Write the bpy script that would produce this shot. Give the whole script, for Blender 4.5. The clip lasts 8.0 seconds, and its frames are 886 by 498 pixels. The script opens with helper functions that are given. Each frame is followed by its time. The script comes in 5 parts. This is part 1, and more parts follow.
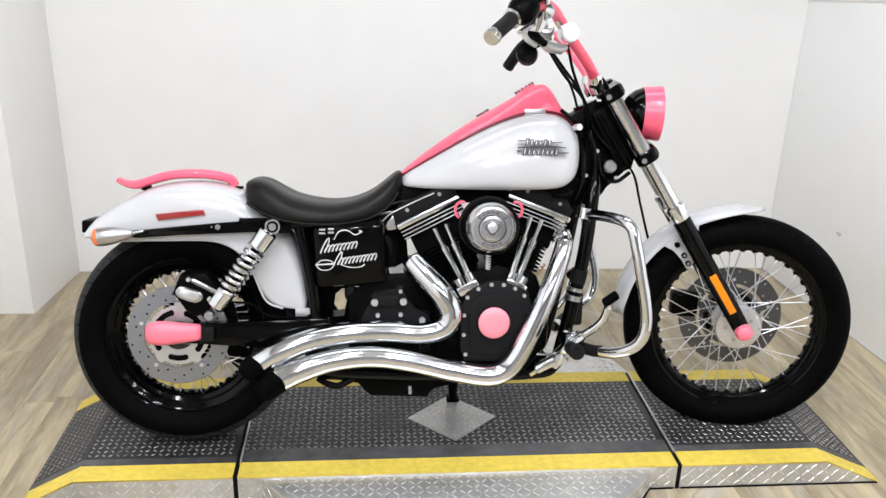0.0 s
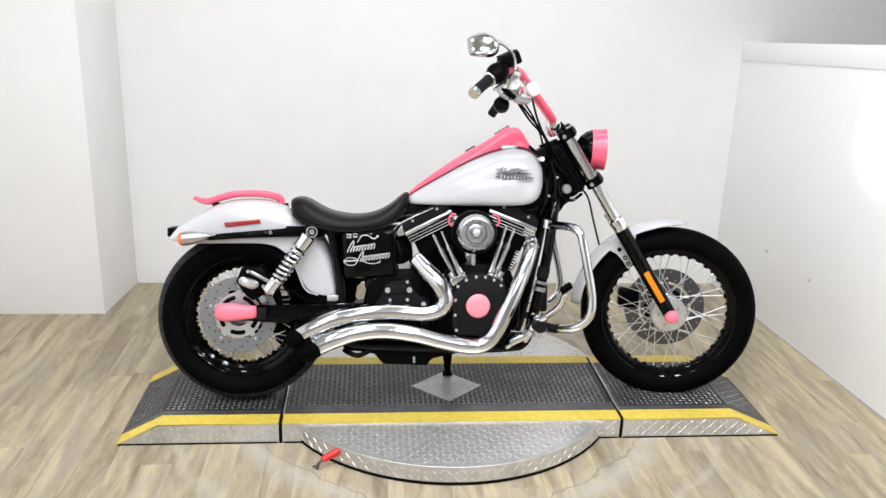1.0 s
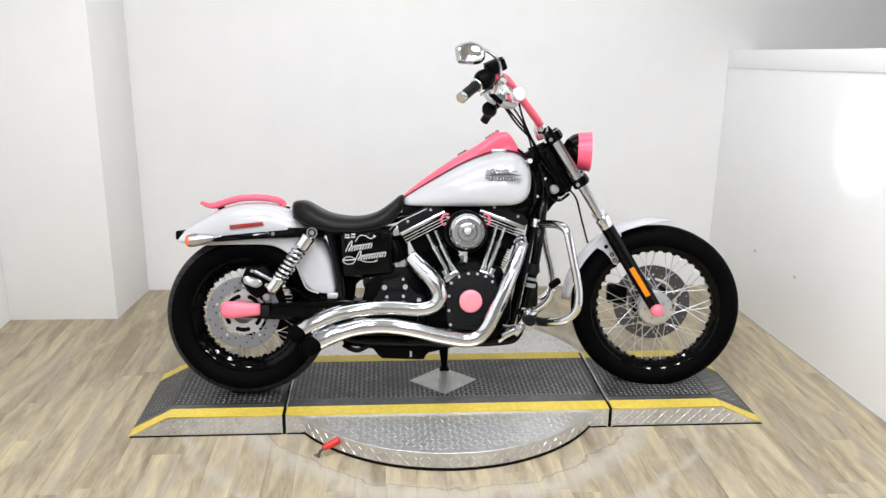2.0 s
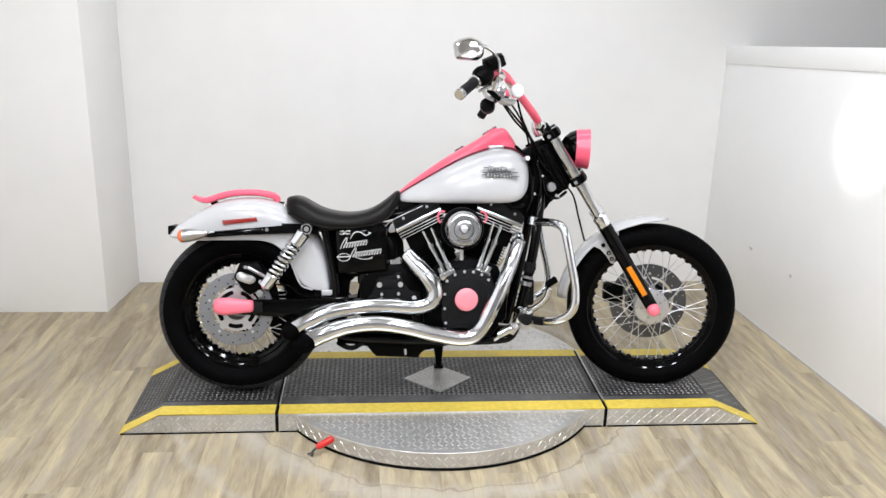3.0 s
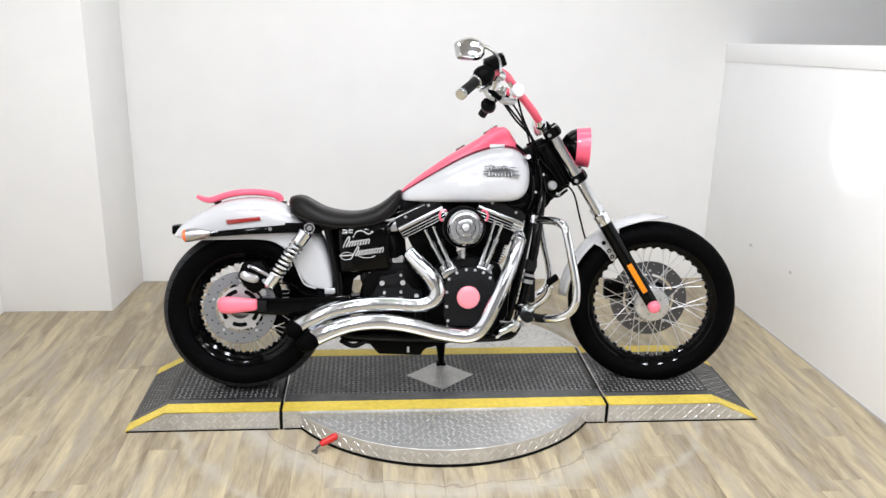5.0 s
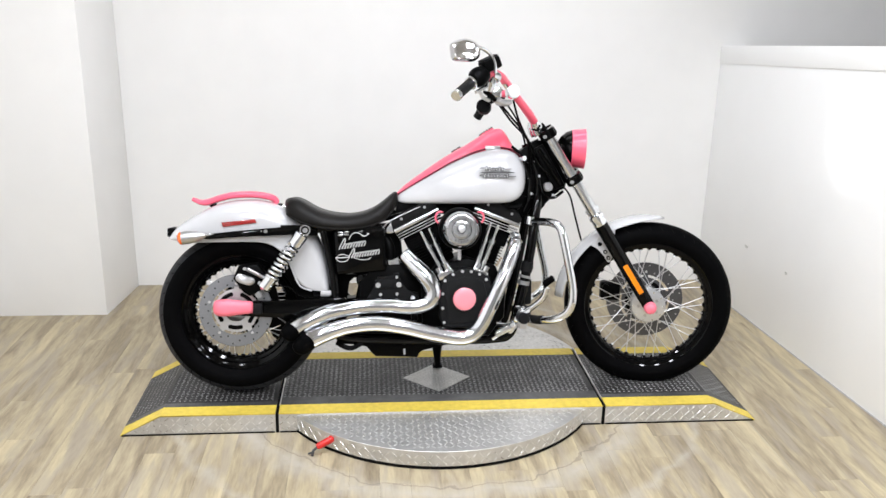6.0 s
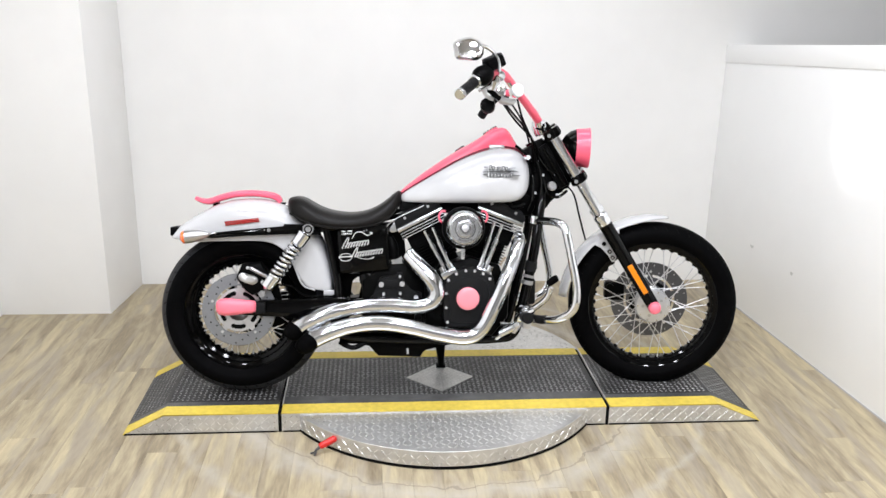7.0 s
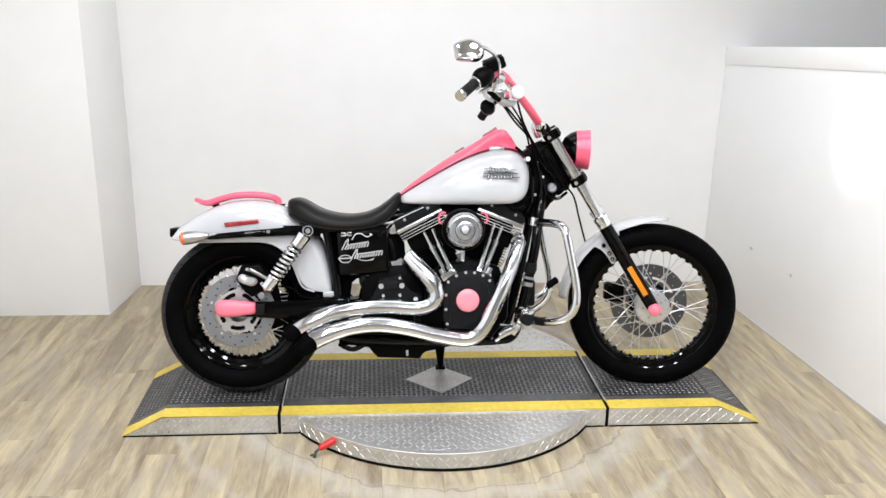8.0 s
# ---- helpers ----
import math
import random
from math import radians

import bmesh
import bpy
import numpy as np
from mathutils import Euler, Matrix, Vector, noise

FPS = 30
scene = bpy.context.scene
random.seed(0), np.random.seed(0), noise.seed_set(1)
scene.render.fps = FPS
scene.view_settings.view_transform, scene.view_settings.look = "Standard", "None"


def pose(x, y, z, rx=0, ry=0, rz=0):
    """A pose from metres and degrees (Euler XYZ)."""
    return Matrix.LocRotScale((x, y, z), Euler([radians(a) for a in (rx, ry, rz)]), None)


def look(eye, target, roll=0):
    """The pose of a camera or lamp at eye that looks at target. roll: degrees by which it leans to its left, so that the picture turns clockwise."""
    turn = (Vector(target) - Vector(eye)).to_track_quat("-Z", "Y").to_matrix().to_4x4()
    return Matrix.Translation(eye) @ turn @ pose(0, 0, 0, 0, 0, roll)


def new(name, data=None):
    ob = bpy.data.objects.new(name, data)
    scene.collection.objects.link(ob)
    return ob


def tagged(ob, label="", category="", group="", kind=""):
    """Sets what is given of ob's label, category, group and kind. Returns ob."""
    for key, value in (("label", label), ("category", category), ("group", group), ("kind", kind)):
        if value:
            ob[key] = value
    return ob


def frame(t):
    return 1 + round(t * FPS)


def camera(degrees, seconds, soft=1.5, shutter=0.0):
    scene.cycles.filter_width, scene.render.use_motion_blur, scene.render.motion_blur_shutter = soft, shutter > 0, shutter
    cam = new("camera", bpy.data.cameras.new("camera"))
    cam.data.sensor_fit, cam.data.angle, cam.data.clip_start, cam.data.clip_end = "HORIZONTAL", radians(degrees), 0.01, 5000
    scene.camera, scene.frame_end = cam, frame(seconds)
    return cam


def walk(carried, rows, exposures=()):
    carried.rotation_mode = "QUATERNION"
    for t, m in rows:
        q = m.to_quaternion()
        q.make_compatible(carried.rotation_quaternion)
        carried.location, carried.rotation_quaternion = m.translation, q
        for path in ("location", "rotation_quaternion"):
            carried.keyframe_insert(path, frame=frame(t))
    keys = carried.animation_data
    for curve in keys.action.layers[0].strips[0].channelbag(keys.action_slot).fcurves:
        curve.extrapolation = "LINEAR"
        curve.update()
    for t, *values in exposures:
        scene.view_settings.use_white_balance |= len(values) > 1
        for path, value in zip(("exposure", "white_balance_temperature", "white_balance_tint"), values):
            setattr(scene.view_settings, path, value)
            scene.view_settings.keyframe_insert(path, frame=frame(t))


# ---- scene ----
cam = camera(55.6, 8.0)
PATH = [
    (0, (-0.308, -2.292, 1.504), (-0.128, -0.432, 0.79), 1.8),
    (0.1, (-0.295, -2.374, 1.528), (-0.1285, -0.5138, 0.8117), 2.23),
    (0.2, (-0.297, -2.464, 1.534), (-0.1289, -0.5949, 0.8415), 2.02),
    (0.3, (-0.312, -2.555, 1.543), (-0.1375, -0.6732, 0.8886), 1.82),
    (0.4, (-0.302, -2.643, 1.574), (-0.1448, -0.7483, 0.9519), 1.37),
    (0.5, (-0.313, -2.721, 1.579), (-0.153, -0.82, 0.98), 1.3),
    (0.6, (-0.3, -2.807, 1.601), (-0.1486, -0.9088, 0.9902), 1.78),
    (0.7, (-0.319, -2.887, 1.58), (-0.1687, -0.9961, 0.9472), 2.21),
    (0.8, (-0.338, -2.95, 1.587), (-0.1784, -1.0631, 0.942), 2.54),
    (0.9, (-0.341, -3.001, 1.607), (-0.1753, -1.1127, 0.9702), 2.46),
    (1, (-0.357, -3.045, 1.618), (-0.181, -1.149, 1.007), 1.9),
    (1.1, (-0.351, -3.093, 1.612), (-0.1789, -1.1898, 1.0222), 1.48),
    (1.2, (-0.349, -3.129, 1.618), (-0.2018, -1.2233, 1.0295), 1.44),
    (1.3, (-0.34, -3.157, 1.613), (-0.2065, -1.2536, 1.0146), 1.44),
    (1.4, (-0.341, -3.171, 1.625), (-0.1936, -1.2657, 1.0351), 1.68),
    (1.5, (-0.315, -3.175, 1.644), (-0.184, -1.271, 1.046), 1),
    (1.6, (-0.339, -3.197, 1.623), (-0.1904, -1.2908, 1.0347), 0.87),
    (1.7, (-0.301, -3.224, 1.596), (-0.155, -1.312, 1.027), 0.8),
    (2.8, (-0.316, -3.19, 1.609), (-0.1485, -1.2868, 1.0178), 1.52),
    (3, (-0.319, -3.178, 1.62), (-0.149, -1.277, 1.023), 1.6),
    (3.2, (-0.309, -3.19, 1.613), (-0.1453, -1.2864, 1.0225), 1.6),
    (3.5, (-0.317, -3.184, 1.624), (-0.151, -1.283, 1.026), 1.5),
    (3.8, (-0.331, -3.185, 1.618), (-0.161, -1.2828, 1.0239), 1.55),
    (4, (-0.317, -3.19, 1.623), (-0.156, -1.289, 1.021), 1.3),
    (4.2, (-0.318, -3.197, 1.613), (-0.1635, -1.2955, 1.0136), 1.32),
    (4.5, (-0.318, -3.197, 1.62), (-0.163, -1.295, 1.02), 1.3),
    (4.7, (-0.319, -3.2, 1.637), (-0.1581, -1.3014, 1.0295), 1.32),
    (5.8, (-0.334, -3.203, 1.618), (-0.1613, -1.3002, 1.0285), 1.29),
    (6, (-0.324, -3.202, 1.621), (-0.147, -1.3, 1.028), 1.2),
    (6.2, (-0.321, -3.199, 1.627), (-0.1479, -1.2967, 1.0338), 1.19),
    (6.5, (-0.32, -3.196, 1.626), (-0.156, -1.293, 1.033), 1.3),
    (6.8, (-0.33, -3.192, 1.617), (-0.1606, -1.2888, 1.0265), 1.25),
    (7, (-0.317, -3.192, 1.617), (-0.152, -1.29, 1.023), 1.2),
    (7.2, (-0.33, -3.19, 1.611), (-0.1494, -1.2899, 1.0141), 1),
    (7.5, (-0.32, -3.189, 1.615), (-0.15, -1.288, 1.017), 1),
    (7.8, (-0.327, -3.189, 1.617), (-0.1482, -1.2876, 1.0233), 1.17),
    (8, (-0.324, -3.188, 1.617), (-0.154, -1.285, 1.026), 1.3),
]
EXPOSURES = [(0, -0.12), (0.5, -0.12), (1.0, -0.12), (1.5, -0.14), (3.0, -0.21), (3.5, -0.21), (4.5, -0.16), (6.0, -0.09), (7.0, -0.09), (8.0, -0.10)]
walk(cam, [(t, look(eye, target, roll)) for t, eye, target, roll in PATH], EXPOSURES)

# ---------------------------------------------------------------- light
world = bpy.data.worlds.new("world")
scene.world = world
world.use_nodes = True
world.node_tree.nodes["Background"].inputs[0].default_value = (0.9, 0.95, 1.0, 1)
world.node_tree.nodes["Background"].inputs[1].default_value = 0.05


def area_lamp(name, eye, target, sx, sy, watts, color=(0.895, 0.925, 1.0)):
    lamp = bpy.data.lights.new(name, "AREA")
    lamp.shape, lamp.size, lamp.size_y, lamp.energy, lamp.color = "RECTANGLE", sx, sy, watts, color
    ob = new(name, lamp)
    ob.matrix_world = look(eye, target)
    return ob


# rows of small square ceiling fittings over the booth, stronger behind the camera
for px in (-1.25, -0.45, 0.35, 1.1):
    for py in (-1.05, -1.65):
        area_lamp("overhead_area_lamp", (px, py, 2.86), (px, py + 0.01, 0), 0.17, 0.17, 13)
    for py in (-3.4, -4.0):
        area_lamp("overhead_area_lamp", (px, py, 2.86), (px, py + 0.1, 1.2), 0.17, 0.17, 18)
# long unseen lamp added to brighten the floor and wall behind the bike
area_lamp("overhead_area_lamp", (0.0, 0.45, 2.86), (0, 0.46, 0), 2.6, 0.3, 16)

# unseen spot added to throw the bright glare patch onto the partition
spot = bpy.data.lights.new("glare_spot", "SPOT")
spot.energy, spot.spot_size, spot.spot_blend, spot.shadow_soft_size = 420, radians(7.8), 0.8, 0.04
spot_ob = new("glare_spot", spot)
spot_ob.matrix_world = look((-1.15, -0.75, 2.45), (1.655, 0.06, 1.08))

# ---------------------------------------------------------------- materials


def material(name, color, rough=0.5, metal=0.0, vary=0.12, grain=40.0, bump=0.0, bump_scale=200.0, coat=0.0,
             rough_vary=0.0, stretch=(1, 1, 1), spec=0.5):
    """A Principled surface whose colour varies at two scales, with an optional fine relief."""
    m = bpy.data.materials.new(name)
    m.use_nodes = True
    nt = m.node_tree
    b = nt.nodes["Principled BSDF"]
    b.inputs["Roughness"].default_value = rough
    b.inputs["Metallic"].default_value = metal
    b.inputs["Coat Weight"].default_value = coat
    b.inputs["Specular IOR Level"].default_value = spec
    tc = nt.nodes.new("ShaderNodeTexCoord")
    mp = nt.nodes.new("ShaderNodeMapping")
    mp.inputs["Scale"].default_value = stretch
    nt.links.new(tc.outputs["Object"], mp.inputs[0])
    n1 = nt.nodes.new("ShaderNodeTexNoise")
    n1.inputs["Scale"].default_value, n1.inputs["Detail"].default_value = grain, 6
    n2 = nt.nodes.new("ShaderNodeTexNoise")
    n2.inputs["Scale"].default_value, n2.inputs["Detail"].default_value = grain / 12, 3
    add = nt.nodes.new("ShaderNodeMath")
    add.operation = "ADD"
    for n in (n1, n2):
        nt.links.new(mp.outputs[0], n.inputs["Vector"])
    nt.links.new(n1.outputs["Fac"], add.inputs[0])
    nt.links.new(n2.outputs["Fac"], add.inputs[1])
    ramp = nt.nodes.new("ShaderNodeValToRGB")
    ramp.color_ramp.elements[0].position, ramp.color_ramp.elements[1].position = 0.3, 0.7
    ramp.color_ramp.elements[0].color = (*[c * (1 - vary) for c in color], 1)
    ramp.color_ramp.elements[1].color = (*[min(1, c * (1 + vary)) for c in color], 1)
    half = nt.nodes.new("ShaderNodeMath")
    half.operation = "MULTIPLY"
    half.inputs[1].default_value = 0.5
    nt.links.new(add.outputs[0], half.inputs[0])
    nt.links.new(half.outputs[0], ramp.inputs[0])
    nt.links.new(ramp.outputs[0], b.inputs["Base Color"])
    if rough_vary:
        mr = nt.nodes.new("ShaderNodeMapRange")
        mr.inputs[3].default_value, mr.inputs[4].default_value = max(0.02, rough - rough_vary), rough + rough_vary
        nt.links.new(half.outputs[0], mr.inputs[0])
        nt.links.new(mr.outputs[0], b.inputs["Roughness"])
    if bump:
        n3 = nt.nodes.new("ShaderNodeTexNoise")
        n3.inputs["Scale"].default_value, n3.inputs["Detail"].default_value = bump_scale, 4
        nt.links.new(mp.outputs[0], n3.inputs["Vector"])
        bp = nt.nodes.new("ShaderNodeBump")
        bp.inputs["Strength"].default_value, bp.inputs["Distance"].default_value = bump, 0.002
        nt.links.new(n3.outputs["Fac"], bp.inputs["Height"])
        nt.links.new(bp.outputs[0], b.inputs["Normal"])
    return m


def node_value(nt, op, a, b=None):
    n = nt.nodes.new("ShaderNodeMath")
    n.operation = op
    for i, v in enumerate((a, b)):
        if v is None:
            continue
        if isinstance(v, (int, float)):
            n.inputs[i].default_value = v
        else:
            nt.links.new(v, n.inputs[i])
    return n.outputs[0]


def plank_material():
    """Worn beige vinyl planks with long grey and yellow-brown streaks; a scuffed ring round the turntable."""
    m = bpy.data.materials.new("vinyl_plank")
    m.use_nodes = True
    nt = m.node_tree
    b = nt.nodes["Principled BSDF"]
    geo = nt.nodes.new("ShaderNodeNewGeometry")
    info = nt.nodes.new("ShaderNodeObjectInfo")
    chance = node_value(nt, "FRACT", node_value(nt, "ADD", info.outputs["Random"], geo.outputs["Random Per Island"]))
    shift = nt.nodes.new("ShaderNodeVectorMath")
    shift.operation = "ADD"
    rnd = nt.nodes.new("ShaderNodeCombineXYZ")
    nt.links.new(node_value(nt, "MULTIPLY", chance, 37.0), rnd.inputs[0])
    nt.links.new(node_value(nt, "MULTIPLY", chance, 91.0), rnd.inputs[1])
    nt.links.new(geo.outputs["Position"], shift.inputs[0])
    nt.links.new(rnd.outputs[0], shift.inputs[1])
    mp = nt.nodes.new("ShaderNodeMapping")
    mp.inputs["Scale"].default_value = (13.0, 1.7, 1)
    nt.links.new(shift.outputs[0], mp.inputs[0])
    n1 = nt.nodes.new("ShaderNodeTexNoise")
    n1.inputs["Scale"].default_value, n1.inputs["Detail"].default_value, n1.inputs["Distortion"].default_value = 1.3, 5, 0.8
    nt.links.new(mp.outputs[0], n1.inputs["Vector"])
    n2 = nt.nodes.new("ShaderNodeTexNoise")
    n2.inputs["Scale"].default_value, n2.inputs["Detail"].default_value = 9, 6
    nt.links.new(mp.outputs[0], n2.inputs["Vector"])
    mix = node_value(nt, "ADD", node_value(nt, "MULTIPLY", n1.outputs["Fac"], 0.72), node_value(nt, "MULTIPLY", n2.outputs["Fac"], 0.28))
    tone = node_value(nt, "ADD", mix, node_value(nt, "MULTIPLY", node_value(nt, "SUBTRACT", chance, 0.5), 0.11))
    ramp = nt.nodes.new("ShaderNodeValToRGB")
    els = ramp.color_ramp.elements
    els[0].position, els[0].color = 0.28, (0.180, 0.142, 0.090, 1)
    els[1].position, els[1].color = 0.72, (0.545, 0.462, 0.296, 1)
    for p, c in ((0.42, (0.285, 0.234, 0.155)), (0.51, (0.375, 0.313, 0.206)), (0.61, (0.460, 0.388, 0.248))):
        e = els.new(p)
        e.color = (*c, 1)
    nt.links.new(tone, ramp.inputs[0])
    n6 = nt.nodes.new("ShaderNodeTexNoise")
    n6.inputs["Scale"].default_value, n6.inputs["Detail"].default_value, n6.inputs["Distortion"].default_value = 3.2, 5, 0.6
    mp2 = nt.nodes.new("ShaderNodeMapping")
    mp2.inputs["Scale"].default_value = (5.0, 0.8, 1)
    nt.links.new(shift.outputs[0], mp2.inputs[0])
    nt.links.new(mp2.outputs[0], n6.inputs["Vector"])
    blot = nt.nodes.new("ShaderNodeMapRange")
    blot.inputs[1].default_value, blot.inputs[2].default_value, blot.inputs[4].default_value = 0.50, 0.62, 0.50
    nt.links.new(n6.outputs["Fac"], blot.inputs[0])
    grey = nt.nodes.new("ShaderNodeMixRGB")
    grey.inputs[2].default_value = (0.325, 0.285, 0.232, 1)
    nt.links.new(blot.outputs[0], grey.inputs[0])
    nt.links.new(ramp.outputs[0], grey.inputs[1])
    # scuffed ring and scratches worn by the turntable's lever
    sep = nt.nodes.new("ShaderNodeSeparateXYZ")
    nt.links.new(geo.outputs["Position"], sep.inputs[0])
    dx = node_value(nt, "SUBTRACT", sep.outputs[0], -0.04)
    dy = node_value(nt, "SUBTRACT", sep.outputs[1], 0.07)
    r = node_value(nt, "SQRT", node_value(nt, "ADD", node_value(nt, "MULTIPLY", dx, dx), node_value(nt, "MULTIPLY", dy, dy)))
    n4 = nt.nodes.new("ShaderNodeTexNoise")
    n4.inputs["Scale"].default_value, n4.inputs["Detail"].default_value = 5, 6
    nt.links.new(geo.outputs["Position"], n4.inputs["Vector"])
    wob = node_value(nt, "MULTIPLY", node_value(nt, "SUBTRACT", n4.outputs["Fac"], 0.5), 0.16)
    rr = node_value(nt, "ADD", r, wob)
    line = node_value(nt, "LESS_THAN", node_value(nt, "ABSOLUTE", node_value(nt, "SUBTRACT", rr, 0.80)), 0.0030)
    band = node_value(nt, "SUBTRACT", 1.0, node_value(nt, "MINIMUM", node_value(nt, "MULTIPLY", node_value(nt, "ABSOLUTE", node_value(nt, "SUBTRACT", rr, 0.84)), 14.0), 1.0))
    outer = node_value(nt, "SUBTRACT", 1.0, node_value(nt, "MINIMUM", node_value(nt, "MULTIPLY", node_value(nt, "ABSOLUTE", node_value(nt, "SUBTRACT", rr, 1.07)), 30.0), 1.0))
    band = node_value(nt, "MAXIMUM", band, node_value(nt, "MULTIPLY", outer, 0.7))
    n5 = nt.nodes.new("ShaderNodeTexNoise")
    n5.inputs["Scale"].default_value, n5.inputs["Detail"].default_value = 14, 5
    nt.links.new(geo.outputs["Position"], n5.inputs["Vector"])
    patch = node_value(nt, "MULTIPLY", band, node_value(nt, "MULTIPLY", n5.outputs["Fac"], 1.25))
    wear = nt.nodes.new("ShaderNodeMixRGB")
    wear.inputs[2].default_value = (0.46, 0.425, 0.365, 1)
    nt.links.new(patch, wear.inputs[0])
    nt.links.new(grey.outputs[0], wear.inputs[1])
    scr = nt.nodes.new("ShaderNodeMixRGB")
    scr.inputs[2].default_value = (0.18, 0.15, 0.12, 1)
    nt.links.new(node_value(nt, "MULTIPLY", line, 0.5), scr.inputs[0])
    nt.links.new(wear.outputs[0], scr.inputs[1])
    nt.links.new(scr.outputs[0], b.inputs["Base Color"])
    b.inputs["Specular IOR Level"].default_value = 0.35
    mr = nt.nodes.new("ShaderNodeMapRange")
    mr.inputs[3].default_value, mr.inputs[4].default_value = 0.34, 0.55
    nt.links.new(n2.outputs["Fac"], mr.inputs[0])
    nt.links.new(mr.outputs[0], b.inputs["Roughness"])
    bp = nt.nodes.new("ShaderNodeBump")
    bp.inputs["Strength"].default_value, bp.inputs["Distance"].default_value = 0.25, 0.001
    nt.links.new(n2.outputs["Fac"], bp.inputs["Height"])
    nt.links.new(bp.outputs[0], b.inputs["Normal"])
    return m


# grey tuned for what the chrome mirrors from behind the camera
MID_GREY = material("mid_grey_paint", (0.42, 0.415, 0.405), 0.7, vary=0.1, grain=4)
WALL = material("white_wall_paint", (0.865, 0.858, 0.838), 0.55, vary=0.025, grain=6, bump=0.08, bump_scale=300)
PANEL = material("white_panel", (0.91, 0.91, 0.90), 0.42, vary=0.02, grain=5, bump=0.04, bump_scale=160)
SCUFF = material("grey_scuff", (0.64, 0.64, 0.62), 0.7, vary=0.2, grain=90)
CEIL = material("ceiling_white", (0.46, 0.45, 0.43), 0.8, vary=0.03, grain=20)
PLANK = plank_material()
SUBFLOOR = material("dark_joint", (0.07, 0.055, 0.04), 0.8)
STEEL = material("tread_steel", (0.62, 0.612, 0.595), 0.40, 0.75, vary=0.2, grain=30, rough_vary=0.12, bump=0.06, bump_scale=400)
# brighter than STEEL: the lozenges' glints are put into the colour
TREAD_BRIGHT = material("tread_glint_steel", (0.76, 0.755, 0.74), 0.28, 0.85, vary=0.15, grain=60, rough_vary=0.08)
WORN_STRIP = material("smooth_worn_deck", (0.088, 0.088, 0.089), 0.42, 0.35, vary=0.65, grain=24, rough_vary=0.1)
STEEL_DARK = material("worn_dark_tread", (0.035, 0.034, 0.033), 0.45, 0.35, vary=0.7, grain=20, rough_vary=0.1)
TREAD_WORN = material("worn_tread_tops", (0.29, 0.29, 0.29), 0.36, 0.6, vary=0.75, grain=16, rough_vary=0.1)
STEEL_CUT = material("bare_steel_inset", (0.50, 0.495, 0.48), 0.45, 0.7, vary=0.45, grain=110, rough_vary=0.1, bump=0.15, bump_scale=900)
YELLOW = material("worn_yellow_paint", (0.66, 0.50, 0.075), 0.5, vary=0.22, grain=50, bump=0.1, bump_scale=150)
BLACK_GAP = material("flat_black", (0.004, 0.004, 0.004), 0.8, spec=0.1)

# ---------------------------------------------------------------- mesh helpers


def finish(bm, angle=35):
    bmesh.ops.recalc_face_normals(bm, faces=bm.faces)
    me = bpy.data.meshes.new("mesh")
    bm.to_mesh(me)
    bm.free()
    me.polygons.foreach_set("use_smooth", [True] * len(me.polygons))
    me.set_sharp_from_angle(angle=radians(angle))
    return me


def part(name, bm, mat, parent=None, label="", angle=35):
    ob = new(name, bm if isinstance(bm, bpy.types.Mesh) else finish(bm, angle))
    if not ob.data.materials:
        ob.data.materials.append(mat)
    ob.parent = parent
    if label:
        ob["label"] = label
    return ob


def box(bm, x0, x1, y0, y1, z0, z1, bevel=0.0, m=None, seg=2):
    r = bmesh.ops.create_cube(bm, size=1)
    vs = r["verts"]
    for v in vs:
        v.co = Vector(((x0 + x1) / 2 + v.co.x * (x1 - x0), (y0 + y1) / 2 + v.co.y * (y1 - y0), (z0 + z1) / 2 + v.co.z * (z1 - z0)))
    if bevel:
        es = list({e for v in vs for e in v.link_edges})
        r = bmesh.ops.bevel(bm, geom=es, offset=bevel, segments=seg, affect="EDGES", profile=0.5)
        vs = list({v for f in r["faces"] for v in f.verts} | {v for v in vs if v.is_valid})
    if m is not None:
        bmesh.ops.transform(bm, matrix=m, verts=vs)
    return bm


def prism(bm, pts, y0, y1, bevel=0.0, seg=2):
    """A plate with the outline pts (x, z), from y0 to y1."""
    a = [bm.verts.new((x, y0, z)) for x, z in pts]
    b = [bm.verts.new((x, y1, z)) for x, z in pts]
    n = len(pts)
    fs = [bm.faces.new(a), bm.faces.new(b[::-1])]
    for i in range(n):
        fs.append(bm.faces.new((a[i], b[i], b[(i + 1) % n], a[(i + 1) % n])))
    if bevel:
        es = list({e for f in fs[:2] for e in f.edges})
        bmesh.ops.bevel(bm, geom=es, offset=bevel, segments=seg, affect="EDGES", profile=0.5)
    return bm


def loft(bm, rings, closed=True, caps=True):
    """Skins rings of equally many points."""
    rows = [[bm.verts.new(p) for p in ring] for ring in rings]
    n = len(rows[0])
    for a, b in zip(rows, rows[1:]):
        for i in range(n if closed else n - 1):
            j = (i + 1) % n
            bm.faces.new((a[i], a[j], b[j], b[i]))
    if caps and closed:
        bm.faces.new(rows[0])
        bm.faces.new(rows[-1][::-1])
    return bm


def smooth_path(pts, steps=8):
    """Catmull-Rom through the points."""
    pts = [Vector(p) for p in pts]
    ext = [2 * pts[0] - pts[1]] + pts + [2 * pts[-1] - pts[-2]]
    out = []
    for i in range(1, len(ext) - 2):
        p0, p1, p2, p3 = ext[i - 1:i + 3]
        for k in range(steps):
            t = k / steps
